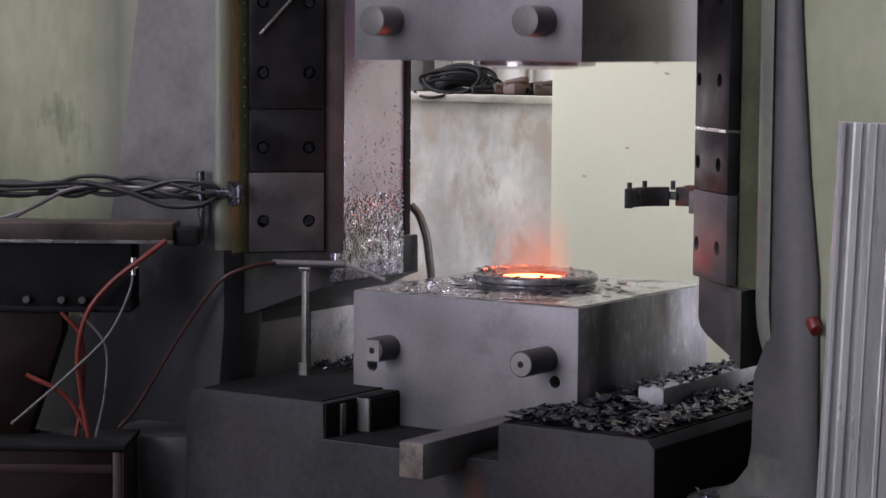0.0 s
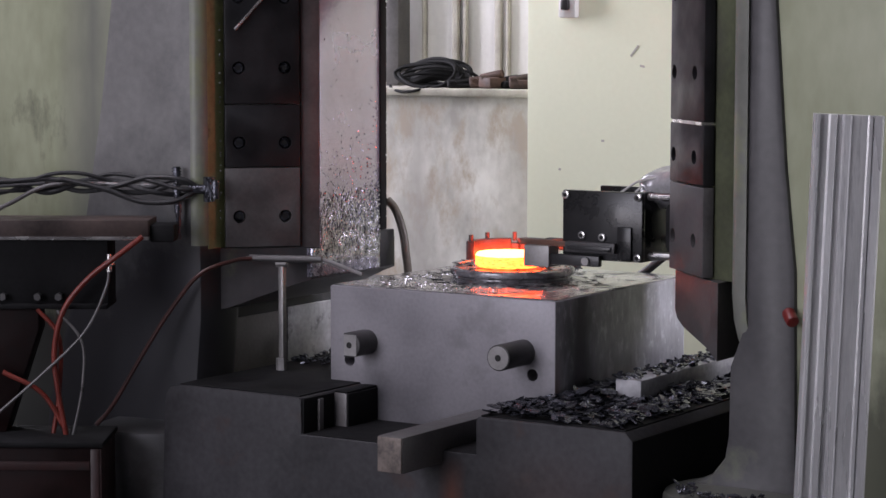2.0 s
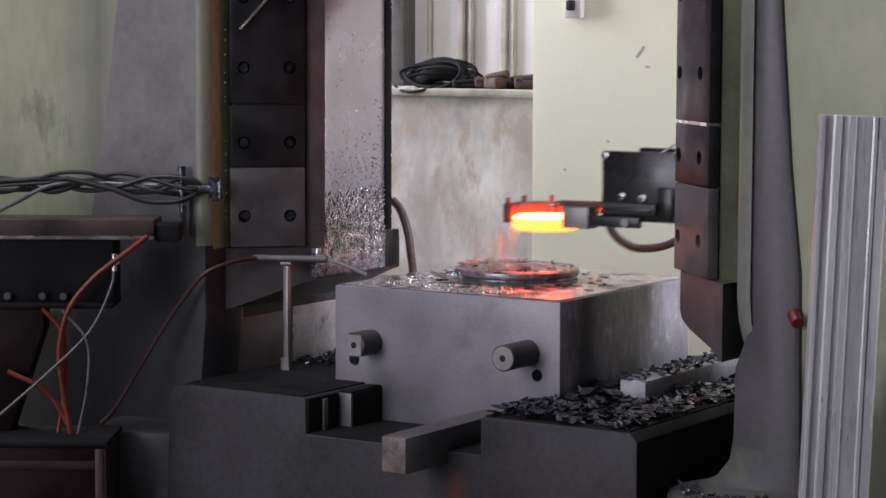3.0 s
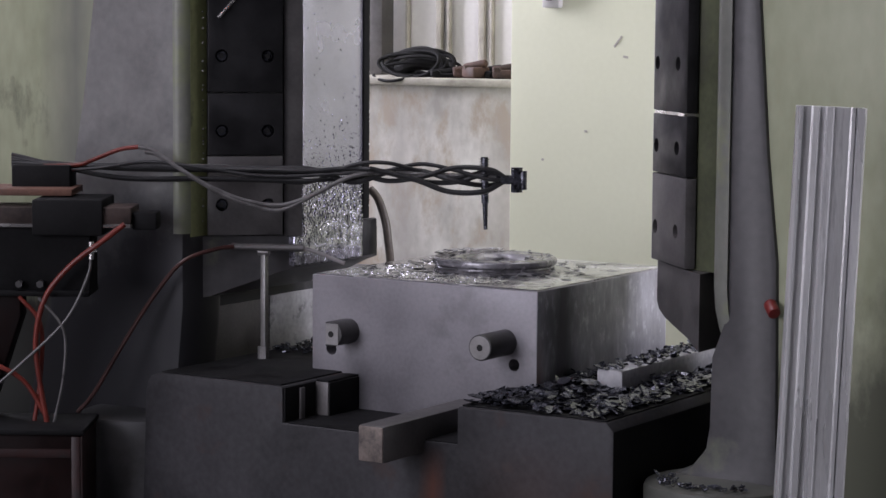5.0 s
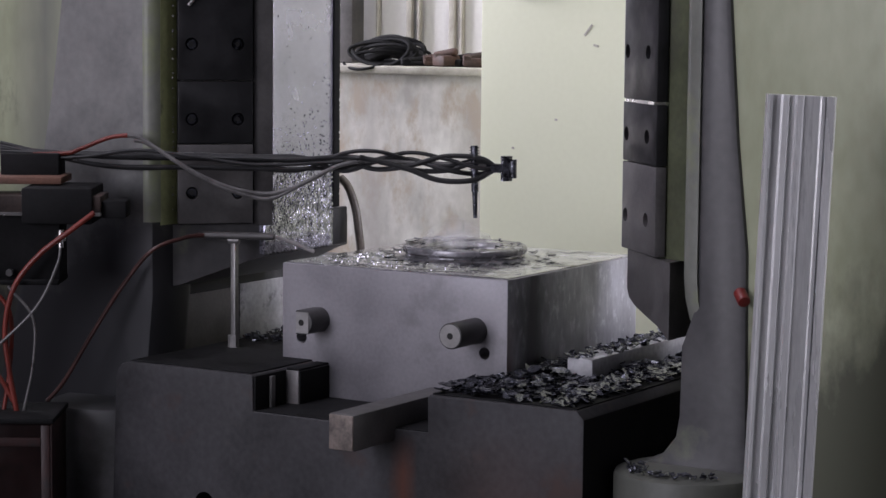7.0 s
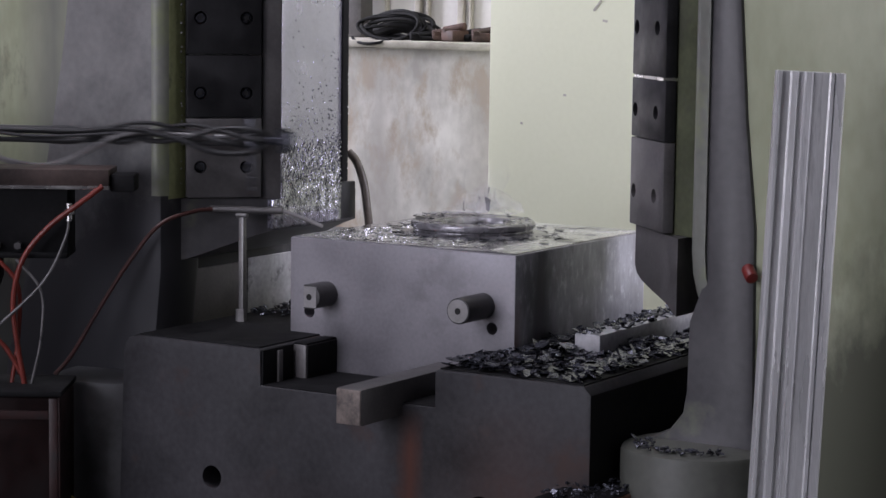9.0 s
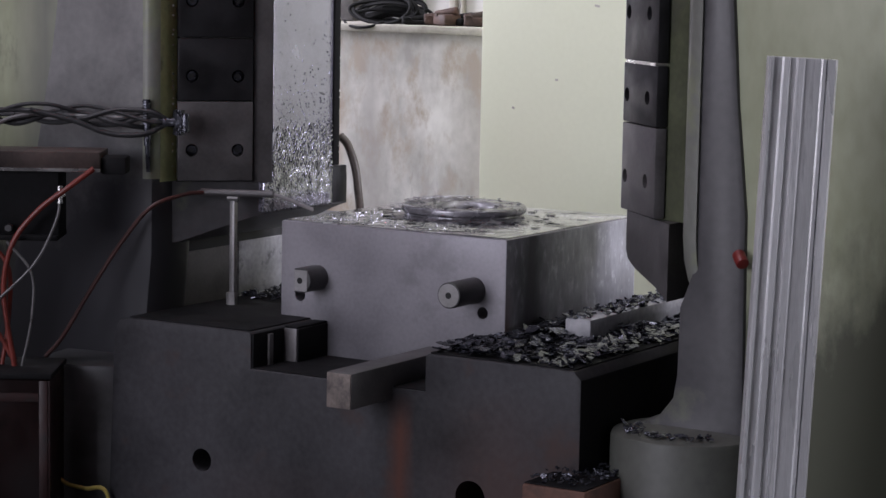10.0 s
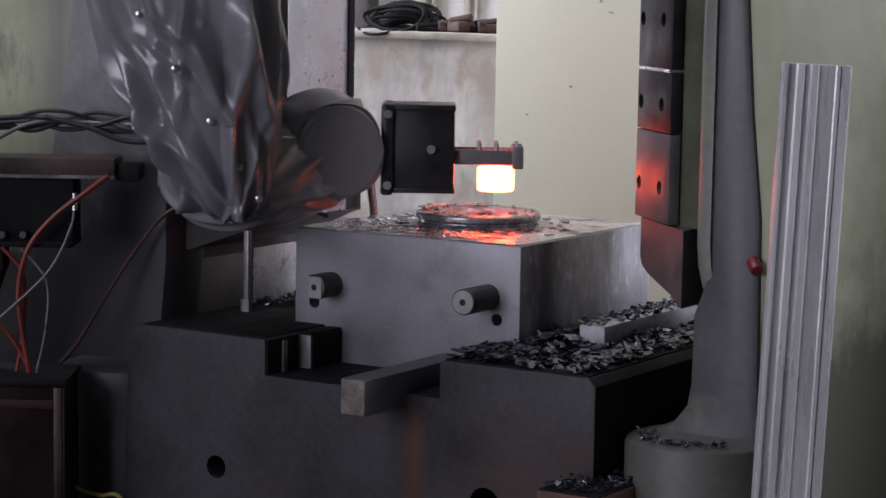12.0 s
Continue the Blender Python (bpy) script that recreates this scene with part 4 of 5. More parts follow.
def scale_heap():
    rng = random.Random(4)
    def spot():
        x = rng.uniform(-0.05, 0.36)
        y = rng.uniform(-0.29, 1.0)
        h = 0.03 * max(0, noise.noise(Vector((x * 7, y * 7, 0))) + 0.3) + 0.015 * max(0, 1 - abs(x - 0.08) / 0.15)
        return x, y, -0.27 + rng.random() * h
    single("mill_scale", flakes(B(), 2100, spot, (0.006, 0.036), rng, 0.05, 0.24), M["rubble"], "black shiny flakes of mill scale heaped on the bed", "mill scale", "stuff", smooth=False)
    single("side_rail", box(B(), (0.12, 0.12, -0.275), (0.2, 1.0, -0.215), 0.006), M["liner"], "grey steel rail beside the die block", "rail")
    def ontop():
        return rng.uniform(0.12, 0.2), rng.uniform(0.12, 1.0), -0.214 + rng.random() * 0.012
    single("rail_scale", flakes(B(), 240, ontop, (0.006, 0.02), rng), M["rubble"], "dark scale flakes lying on the rail", "mill scale", "stuff", smooth=False)
    def top():
        a = rng.uniform(0, 6.283)
        d = 0.19 + abs(rng.gauss(0, 0.07))
        return max(-0.73, min(-0.02, -0.395 + d * math.cos(a))), max(0.02, min(0.76, 0.41 + d * math.sin(a))), 0.006
    single("die_scale", flakes(B(), 170, top, (0.006, 0.026), rng, 0.03, 0.05), M["rubble"], "thin dark scale flakes scattered on the die top", "mill scale", "stuff", smooth=False)
    def low():
        if rng.random() < 0.16:
            a, d = rng.uniform(3.4, 5.6), rng.uniform(0.115, 0.175)
            return 0.6 + d * math.cos(a), -0.1 + d * math.sin(a), -0.425
        return rng.uniform(0.33, 0.49), rng.uniform(-0.45, 0.4), -0.54 + rng.random() * 0.015
    def behind():
        return -1.06 + 0.16 * rng.random() ** 1.5, rng.uniform(0.2, 1.05), -0.272 + rng.random() * 0.01
    single("bed_scale", flakes(B(), 260, behind, (0.006, 0.02), rng), M["rubble"], "dark scale flakes strewn along the bed edge", "mill scale", "stuff", smooth=False)
    single("fallen_scale", flakes(B(), 500, low, (0.004, 0.016), rng), M["rubble"], "dark scale flakes fallen beside the bed", "mill scale", "stuff", smooth=False)


scale_heap()


# ---- aluminium post ----
def alu_post():
    r = root("aluminium_post", (1.0, -0.5, FLOOR), "grooved bare aluminium profile post", "post")
    bm = B()
    w, prof = 0.155, []
    xs = [0, 0.004, 0.010, 0.012, 0.03, 0.034, 0.046, 0.05, 0.062, 0.066, 0.078, 0.083, 0.118, 0.121, 0.128, 0.13, 0.1335, 0.15, 0.155]
    dy = [0.006, 0, 0, 0.012, 0.014, 0.002, 0, 0.012, 0.014, 0.0, 0.0, 0.01, 0.008, 0, 0, 0.009, 0.003, 0, 0.006]
    pts = [(x, y) for x, y in zip(xs, dy)] + [(0.155, 0.06), (0, 0.06)]
    prism(bm, pts, "z", FLOOR, 0.541)
    turned(bm, 0, Matrix.Translation((0.972, -0.5, 0)))
    turned(bm, 0, Matrix.Translation((1.04, -0.5, 0.533)) @ Matrix.Rotation(radians(30), 4, "Z") @ Matrix.Rotation(radians(2), 4, "Y") @ Matrix.Translation((-1.04, 0.5, -0.533)))
    part("profile", bm, M["alu"], r, smooth=False)
    bm = B()
    cyl(bm, (0.726, -0.098, 0.03), (0.752, -0.125, 0.008), 0.0165, 20, bevel=0.004)
    part("knob", bm, M["knob"], col_r, "small red plastic handle")


alu_post()

# ---- sprayer on its slide ----
A = radians(32)
UX, UY = math.cos(A), math.sin(A)


def along(s, d, z, base=(-1.13, -0.09)):
    """A place s metres along the sprayer's travel, d in front of it."""
    return (base[0] + s * UX + d * UY, base[1] + s * UY - d * UX, z)


def frontal(bm, start=0):
    turned(bm, start, Matrix.Translation((-1.13, -0.09, 0)) @ Matrix.Rotation(A, 4, "Z"))
    return bm


def slide_table():
    r = root("slide_table", along(-0.6, 0, FLOOR), "dark steel slide table carrying the sprayer", "slide table")
    part("beam", frontal(box(B(), (-1.4, -0.22, 0.145), (-0.14, -0.05, 0.195), 0.004)), M["beam"], r, "rust brown top beam")
    part("rail", frontal(box(B(), (-1.4, -0.226, 0.138), (-0.14, -0.2, 0.148), 0.002)), M["steel"], r, "bright worn rail")
    part("apron", frontal(box(B(), (-1.4, -0.2, -0.055), (-0.26, -0.06, 0.14), 0.004)), M["sootshade"], r, "black apron plate")
    part("flange", frontal(box(B(), (-1.4, -0.225, -0.06), (-0.26, -0.05, -0.045), 0.003)), M["sootshade"], r)
    for s in (-0.7, -0.56, -0.46, -0.4):
        bm = B()
        cyl(bm, (s, -0.2, -0.025), (s, -0.225, -0.025), 0.011, 6)
        part("bolt", frontal(bm), M["pin"], r)
    bm = B()
    prism(bm, [(-0.9, -0.06), (-0.46, -0.06), (-0.46, -0.12), (-0.56, -0.42), (-0.9, -0.42)], "y", -0.2, -0.1, 0.006)
    part("leg", frontal(bm), M["red"], r, "dark red sheet leg")
    part("foot_post", frontal(box(B(), (-0.9, -0.2, FLOOR), (-0.75, -0.1, -0.42))), M["red"], r)
    part("end_clamp", frontal(box(B(), (-0.14, -0.2, 0.13), (-0.07, -0.1, 0.18), 0.006)), M["sootshade"], r)
    b = root("red_box", along(-0.5, 0.1, FLOOR), "dark red steel control box", "box")
    part("case", frontal(box(B(), (-1.2, -0.35, FLOOR), (-0.27, -0.1, -0.435), 0.008)), M["red"], b)
    part("lid", frontal(box(B(), (-1.22, -0.37, -0.434), (-0.255, -0.09, -0.418), 0.004)), M["sootshade"], b, "black lid")
    for lo, hi in (((-0.292, -0.356, -0.85), (-0.268, -0.35, -0.44)), ((-1.2, -0.356, -0.5), (-0.294, -0.35, -0.475)), ((-0.27, -0.352, -0.85), (-0.262, -0.1, -0.44))):
        part("edge_frame", frontal(box(B(), lo, hi, 0.001)), M["redframe"], b, "worn red edge strip")


slide_table()


def sprayer():
    """The spray lance with its hoses, built where it rests; it slides along the table."""
    r = root("spray_lance", along(0, 0, 0.27), "spray lance with bundled black hoses and a nozzle", "spray lance")
    def hose(pts, rad, m, lab=""):
        part("hose", tube(B(), [along(*p) for p in pts], rad, 8), M[m], r, lab)
    rng = random.Random(9)
    for k in range(5):
        pts = [(-1.5, 0.0, 0.30 + 0.008 * k)]
        for s in (-1.2, -0.95, -0.75, -0.62):
            pts.append((s, 0.012 * (k % 2), 0.302 - 0.02 * (k > 2) - 0.004 * k - 0.012 * (s + 1.2)))
        for s in (-0.5, -0.4, -0.3, -0.2, -0.1):
            pts.append((s, rng.uniform(-0.02, 0.02), 0.284 + 0.022 * math.sin(k * 1.9 + s * 14) + 0.006 * (k - 2)))
        pts.append((-0.05, 0, 0.272))
        hose(pts, 0.0075 if k < 3 else 0.006, "hose")
    for dz, dx in ((0.0, 0.0), (0.014, 0.02)):
        hose([(-1.125 + dx, 0.03, 0.358 - dz), (-1.08 + dx, 0.03, 0.345 - dz), (-0.957 + dx, 0.035, 0.267 - dz), (-0.88 + dx, 0.035, 0.228 - dz), (-0.807 + dx, 0.035, 0.203 - dz), (-0.707, 0.035, 0.192 - dz), (-0.607, 0.03, 0.225), (-0.507, 0.02, 0.275), (-0.4, 0.0, 0.29)], 0.0062, "hosegrey", "pale grey hose sagging under the lance")
    hose([(-1.4, 0.03, 0.3), (-1.3, 0.03, 0.305), (-1.256, 0.03, 0.32), (-1.18, 0.03, 0.35), (-1.125, 0.03, 0.358)], 0.0065, "orange", "dull red hose")
    hose([(-1.4, 0.03, 0.285), (-1.25, 0.03, 0.295), (-1.1, 0.03, 0.315), (-0.95, 0.03, 0.3), (-0.75, 0.02, 0.275), (-0.5, 0.01, 0.285)], 0.0055, "hose")
    hose([(-0.45, 0.03, 0.30), (-0.32, 0.03, 0.27), (-0.22, 0.03, 0.235), (-0.12, 0.03, 0.235), (-0.06, 0.0, 0.262)], 0.008, "hose")
    part("tube", tube(B(), [along(-1.5, -0.01, 0.305), along(-0.8, -0.01, 0.298), along(-0.05, 0, 0.275)], 0.007, 8), M["dull"], r)
    bm = B()
    cyl(bm, along(-0.115, 0, 0.335), along(-0.112, 0, 0.2), 0.011, 12)
    for i in range(9):
        cyl(bm, along(-0.115, 0, 0.33 - 0.008 * i), along(-0.115, 0, 0.327 - 0.008 * i), 0.0145, 10)
    cyl(bm, along(-0.112, 0, 0.2), along(-0.11, 0, 0.122), 0.0085, 12, 0.006)
    part("nozzle", bm, M["rubble"], r, "threaded dark steel nozzle")
    bm = B()
    cyl(bm, along(-0.08, 0, 0.27), along(-0.02, 0, 0.268), 0.014, 12)
    cyl(bm, along(-0.02, 0, 0.305), along(-0.02, 0, 0.232), 0.017, 6)
    cyl(bm, along(-0.002, 0, 0.295), along(-0.002, 0, 0.24), 0.012, 10)
    part("tip_block", bm, M["rubble"], r, "clamp block at the tip")
    bm = B()
    box(bm, (-1.49, -0.06, 0.225), (-1.32, 0.06, 0.305), 0.006)
    part("carriage", frontal(bm), M["sootshade"], r, "black carriage block")
    part("slide_block", frontal(box(B(), (-1.4, -0.235, 0.115), (-1.2, 0.0, 0.218), 0.006)), M["sootshade"], r, "black slide block")
    part("rust_plate", frontal(box(B(), (-1.55, -0.15, 0.222), (-1.3, 0.05, 0.242), 0.003)), M["rust"], r, "rusty mounting plate")
    return r


lance = sprayer()


def stand_nozzle():
    r = root("air_pipe_stand", (-0.99, 0.07, -0.274), "thin steel stand with a blow pipe and hose", "stand")
    part("post", box(B(), (-0.984, 0.062, -0.274), (-0.966, 0.08, 0.048), 0.003), M["dull"], r)
    bm = B()
    cyl(bm, (-0.978, 0.07, -0.274), (-0.978, 0.07, -0.238), 0.017, 6)
    part("base_nut", bm, M["dull"], r)
    bm = tube(B(), [(-1.07, 0.02, 0.06), (-0.98, 0.07, 0.062), (-0.86, 0.1, 0.062), (-0.72, 0.12, 0.022)], 0.006, 10)
    part("pipe", bm, M["bar"], r)
    bm = B()
    cyl(bm, (-1.06, 0.025, 0.06), (-0.85, 0.1, 0.061), 0.011, 12)
    part("sleeve", bm, M["platelow"], r)
    bm = B()
    cyl(bm, (-0.99, 0.063, 0.048), (-0.96, 0.075, 0.048), 0.014, 10)
    part("clamp", bm, M["dull"], r)
    bm = tube(B(), [(-1.05, 0.02, 0.06), (-1.08, -0.03, 0.055), (-1.132, -0.12, 0.021), (-1.20, -0.17, -0.08), (-1.277, -0.21, -0.215), (-1.36, -0.25, -0.369), (-1.405, -0.275, -0.43)], 0.0062, 10)
    part("hose", bm, M["hosered"], r, "dull red rubber hose")


stand_nozzle()


def loose_hoses():
    for pts, rad, m, lab in (
        ([(-0.155, 0.24, 0.15), (-0.22, 0.25, 0.10), (-0.31, 0.25, 0.03), (-0.38, 0.25, -0.06), (-0.41, 0.24, -0.18), (-0.4, 0.24, -0.3), (-0.38, 0.24, -0.42)], 0.008, "orange", "bright orange rubber hose hanging from the table"),
        ([(-0.46, 0.22, -0.06), (-0.4, 0.22, -0.14), (-0.4, 0.22, -0.28), (-0.42, 0.22, -0.42)], 0.0065, "orange", "bright orange rubber hose hanging from the table"),
        ([(-0.56, 0.23, -0.24), (-0.45, 0.23, -0.3), (-0.38, 0.23, -0.41)], 0.007, "orange", "bright orange rubber hose hanging from the table"),
        ([(-0.25, 0.24, 0.06), (-0.26, 0.25, 0.0), (-0.32, 0.25, -0.12), (-0.44, 0.25, -0.24), (-0.6, 0.25, -0.38)], 0.0042, "hosegrey", "thin grey cable hanging from the table"),
        ([(-0.4, 0.25, -0.06), (-0.33, 0.25, -0.15), (-0.33, 0.25, -0.28), (-0.36, 0.24, -0.42)], 0.0042, "hosegrey", "thin grey cable hanging from the table"),
    ):
        single("hose", tube(B(), [along(s, d - 0.0, z) for s, d, z in pts], rad, 10), M[m], lab, "hose")
    f = root("hose_fitting", along(-0.25, 0.24, 0.05), "small bright threaded hose fitting", "fitting")
    bm = B()
    cyl(bm, along(-0.25, 0.24, 0.05), along(-0.25, 0.24, 0.10), 0.008, 10)
    cyl(bm, along(-0.25, 0.24, 0.07), along(-0.25, 0.24, 0.083), 0.015, 6)
    part("body", bm, M["steel"], f)


loose_hoses()


def small_marks():
    rng = random.Random(12)
    for x, z, a, l in ((-0.822, 0.688, -0.9, 0.05), (-0.79, 0.633, 0.2, 0.02), (-0.55, 0.5, 0.5, 0.012), (-0.95, 0.36, 0.1, 0.012), (-1.13, 0.25, 0.3, 0.01)):
        bm = box(B(), (-l / 2, -0.0012, -0.004), (l / 2, 0.0, 0.004), 0.0005)
        turned(bm, 0, Matrix.Translation((x, 1.9995, z - 0.025)) @ Matrix.Rotation(a, 4, "Y"))
        single("scuff_mark", bm, M["sill"], "faint grey scuff on the cream pillar", "scuff mark", "structure", smooth=False)
    # bright beads added as the dotted glints along the guide edges
    bm = B()
    for k in range(70):
        if k % 2:
            p = (-1.132 - 0.004 * rng.random(), -0.018, rng.uniform(0.12, 0.9))
        else:
            p = (-0.93, 0.556, rng.uniform(0.15, 0.9))
        bmesh.ops.create_icosphere(bm, subdivisions=1, radius=rng.uniform(0.0015, 0.004), matrix=Matrix.Translation(p))
    single("edge_glints", bm, M["steel"], "tiny bright steel beads for the glints along the guide edges", "grease", "stuff")
    bm = B()
    for k in range(6200):
        z = (0.08 if k % 34 else 0.35) * rng.expovariate(1.0)
        if z > 1.3:
            continue
        rr = rng.uniform(0.002, 0.0056) * (1 if z < 0.25 else 0.6)
        p = Vector((-0.9352, rng.uniform(0.17 if z < 0.08 else 0.212, 0.523), z))
        q, w = rng.uniform(0.7, 1.1), rng.uniform(0.9, 1.7)
        rim = [bm.verts.new(p + Vector((0.0, q * rr * math.cos(1.047 * i), w * rr * math.sin(1.047 * i)))) for i in range(6)]
        mid = [bm.verts.new(p + Vector((0.75 * rr, 0.5 * q * rr * math.cos(1.047 * i), 0.5 * w * rr * math.sin(1.047 * i)))) for i in range(6)]
        bm.faces.new(mid)
        for i in range(6):
            bm.faces.new((rim[i], rim[(i + 1) % 6], mid[(i + 1) % 6], mid[i]))
    single("graphite_drops", bm, M["drop"], "splashed graphite drops on the oiled slide face", "graphite drops", "stuff")
    single("cable", tube(B(), [(-1.4, -0.33, -0.7), (-1.318, -0.35, -0.746), (-1.25, -0.36, -0.775), (-1.189, -0.35, -0.784), (-1.12, -0.33, -0.8), (-1.1, -0.33, FLOOR + 0.01)], 0.006, 8), M["yellow"], "thin yellow cable beside the bed", "cable")


small_marks()


# ---- upper die on the ram ----
def upper_die():
    r = root("upper_die", (-0.375, 0.39, 0.75), "grey steel upper die block under the ram", "die block")
    part("block", box(B(), (-0.75, 0.0, 0.75), (0.0, 0.78, 1.15), 0.004), M["die"], r)
    part("ram", box(B(), (-0.934, 0.21, 1.15), (0.244, 0.51, 2.25), 0.004), M["flange"], r, "grey ram above the die")
    for x in (-0.62, -0.12):
        bm = B()
        cyl(bm, (x, 0.02, 0.86), (x, -0.1, 0.86), 0.042, 32, bevel=0.003)
        part("pin", bm, M["bar"], r, "round lifting pin")
    bm = lathe(B(), [(0.18, 0.75), (0.18, 0.735), (0.1, 0.725), (0.08, 0.75)], (-0.395, 0.41, 0), 48)
    part("die_ring", bm, M["top"], r)
    return r


upper = upper_die()


# ---- hot forging and its gripper ----
def hot_ring():
    r = root("hot_ring", (-0.41, 0.41, 0.03), "glowing orange forged steel ring", "forging")
    bm = lathe(B(), [(0.066, 0.0), (0.09, 0.0), (0.097, 0.006), (0.097, 0.034), (0.09, 0.042), (0.074, 0.042), (0.066, 0.034)], (-0.397, 0.41, 0.026), 56, closed=True)
    ob = part("ring", bm, [M["hot"], M["hotter"]], r)
    for p in ob.data.polygons:
        c = p.center
        if p.normal.z > 0.5 or math.hypot(c.x - 0.013, c.y) < 0.073:
            p.material_index = 1
    return r


ring = hot_ring()


def cloth_sleeve(path, rings, seg, amp, seed, gathers=(), count=18):
    """A loose draped sleeve round a path of (along, away, up, radius); gathers: (how far along, angle) where folds meet."""
    rng = random.Random(seed)
    folds = []
    for v0, a0 in gathers:
        for k in range(6):
            folds.append((v0, a0, rng.uniform(-2.6, 2.6), rng.choice((-1, 1)) * rng.uniform(0.25, 0.6), rng.uniform(0.1, 0.19), rng.uniform(0.5, 1.1)))
    for k in range(count):
        folds.append((rng.random(), rng.uniform(0, 6.283), rng.uniform(-3.2, 3.2), rng.choice((-1, 1)) * rng.uniform(0.25, 0.6), rng.uniform(0.08, 0.2), rng.uniform(0.3, 0.75)))
    bm = B()
    pts = smooth_path([p[:3] for p in path], rings)
    rad = [v.x for v in smooth_path([(p[3], 0, 0) for p in path], rings)]
    loops, up = [], Vector((0.1, 1, 0.1))
    off = Vector((seed * 7.3, seed * 3.1, 0))
    for i, p in enumerate(pts):
        d = (pts[min(i + 1, len(pts) - 1)] - pts[max(i - 1, 0)]).normalized()
        x = d.cross(up).normalized()
        y = x.cross(d)
        v = i / (len(pts) - 1)
        loop = []
        for k in range(seg):
            a = 2 * math.pi * k / seg
            o = math.cos(a) * x + math.sin(a) * y
            out = 0.7 * noise.noise(Vector((1.3 * math.cos(a), 1.3 * math.sin(a), 3 * v)) + off)
            for v0, a0, slope, length, w, h in folds:
                f = (v - v0) / length
                if 0 <= f <= 1:
                    e = (a - a0 - slope * (v - v0) / abs(length) * 0.5 + math.pi) % (2 * math.pi) - math.pi
                    g = (math.sqrt(e * e + 0.0009) - 0.03) / (w * (0.5 + 1.2 * f))
                    if g < 1:
                        out += h * (1 - g) ** 1.35 * math.sin(math.pi * (0.06 + 0.94 * f)) ** 1.2
            loop.append(bm.verts.new(p + o * (rad[i] + amp * out)))
        loops.append(loop)
    for a, b in zip(loops, loops[1:]):
        for k in range(seg):
            bm.faces.new((a[k], a[(k + 1) % seg], b[(k + 1) % seg], b[k]))
    bm.faces.new(loops[0][::-1]), bm.faces.new(loops[-1])
    return bm


def gripper():
    r = root("ring_gripper", (-0.41, 0.41, 0.05), "black robot gripper with two curved jaws", "gripper")
    x0, x1, z0, z1 = -0.15, 0.105, 0.072, 0.268
    part("front_plate", box(B(), (x0, 0.3, z0), (x1, 0.318, z1), 0.003), M["black"], r)
    part("rear_plate", box(B(), (x0, 0.52, z0), (x1, 0.538, z1), 0.003), M["black"], r)
    part("core", box(B(), (x0 + 0.02, 0.318, z0 + 0.02), (x1 - 0.03, 0.52, z1 - 0.015), 0.004), M["black"], r)
    part("end_plate", box(B(), (x1 - 0.03, 0.315, z0), (x1, 0.523, z1), 0.003), M["black"], r)
    for z in (z0 + 0.018, z1 - 0.012):
        bm = B()
        cyl(bm, (x1, 0.34, z), (x1 + 0.3, 0.34, z), 0.011, 16)
        part("rod", bm, M["steel"], r, "bright steel rod")
    for x, z in ((x0 + 0.012, z1 - 0.013), (x1 - 0.012, z1 - 0.013), (x1 - 0.012, z0 + 0.013), (-0.085, 0.142), (-0.02, 0.138)):
        bm = B()
        cyl(bm, (x, 0.3, z), (x, 0.291, z), 0.0115, 18, bevel=0.002)
        b = part("bolt", bm, M["steel"], r)
        bm = B()
        cyl(bm, (x, 0.292, z), (x, 0.2905, z), 0.0065, 6)
        part("socket", bm, M["dark"], b)
    for y0, y1 in ((0.276, 0.298), (0.53, 0.552)):
        a = part("arm", box(B(), (-0.13, y0, 0.094), (0.03, y1, 0.124), 0.003), M["pin"], r)
        part("arm_pad", box(B(), (-0.12, y0 - 0.006, 0.1), (0.02, y0, 0.113), 0.002), M["black"], a)
        part("lower_arm", box(B(), (-0.2, y0 + 0.002, 0.055), (-0.02, y1, 0.086), 0.003), M["black"], r)
        part("finger", box(B(), (-0.285, y0 + 0.012, 0.106), (-0.12, y0 + 0.04, 0.122), 0.003), M["rust"], r, "red brown finger bar")
    bm = B()
    cyl(bm, (-0.06, 0.282, 0.07), (-0.06, 0.268, 0.07), 0.012, 14)
    part("pivot", bm, M["dull"], r)
    part("guide_block", box(B(), (0.03, 0.29, 0.075), (0.075, 0.3, 0.17), 0.003), M["black"], r)
    # curved jaws round the ring, front and rear
    for a0, a1, h in ((116, 196, 0.1), (197, 212, 0.1)):
        bm = B()
        n = 16
        prof = [(math.cos(radians(a0 + (a1 - a0) * i / n)), math.sin(radians(a0 + (a1 - a0) * i / n))) for i in range(n + 1)]
        far = 0.118 if a0 < 100 else 0.124
        pts = [(-0.397 + far * c, 0.41 + far * t) for c, t in prof] + [(-0.397 + 0.1 * c, 0.41 + 0.1 * t) for c, t in prof[::-1]]
        prism(bm, pts, "z", 0.045, h, 0.002)
        part("jaw", bm, M["pin"], r, "curved steel jaw")
    part("link", box(B(), (-0.43, 0.515, 0.046), (-0.32, 0.56, 0.1), 0.003), M["pin"], r, "jaw link")
    part("neck", box(B(), (-0.48, 0.505, 0.064), (-0.42, 0.53, 0.086), 0.002), M["pin"], r)
    part("rear_bar", box(B(), (-0.34, 0.53, 0.07), (-0.1, 0.555, 0.104), 0.003), M["pin"], r)
    part("jaw_end", box(B(), (-0.262, 0.27, 0.046), (-0.178, 0.33, 0.108), 0.004), M["dull"], r, "square grey jaw end")
    for x, y in ((-0.495, 0.36), (-0.44, 0.52), (-0.235, 0.3), (-0.5, 0.46)):
        bm = B()
        cyl(bm, (x, y, 0.092), (x, y, 0.118), 0.007, 10)
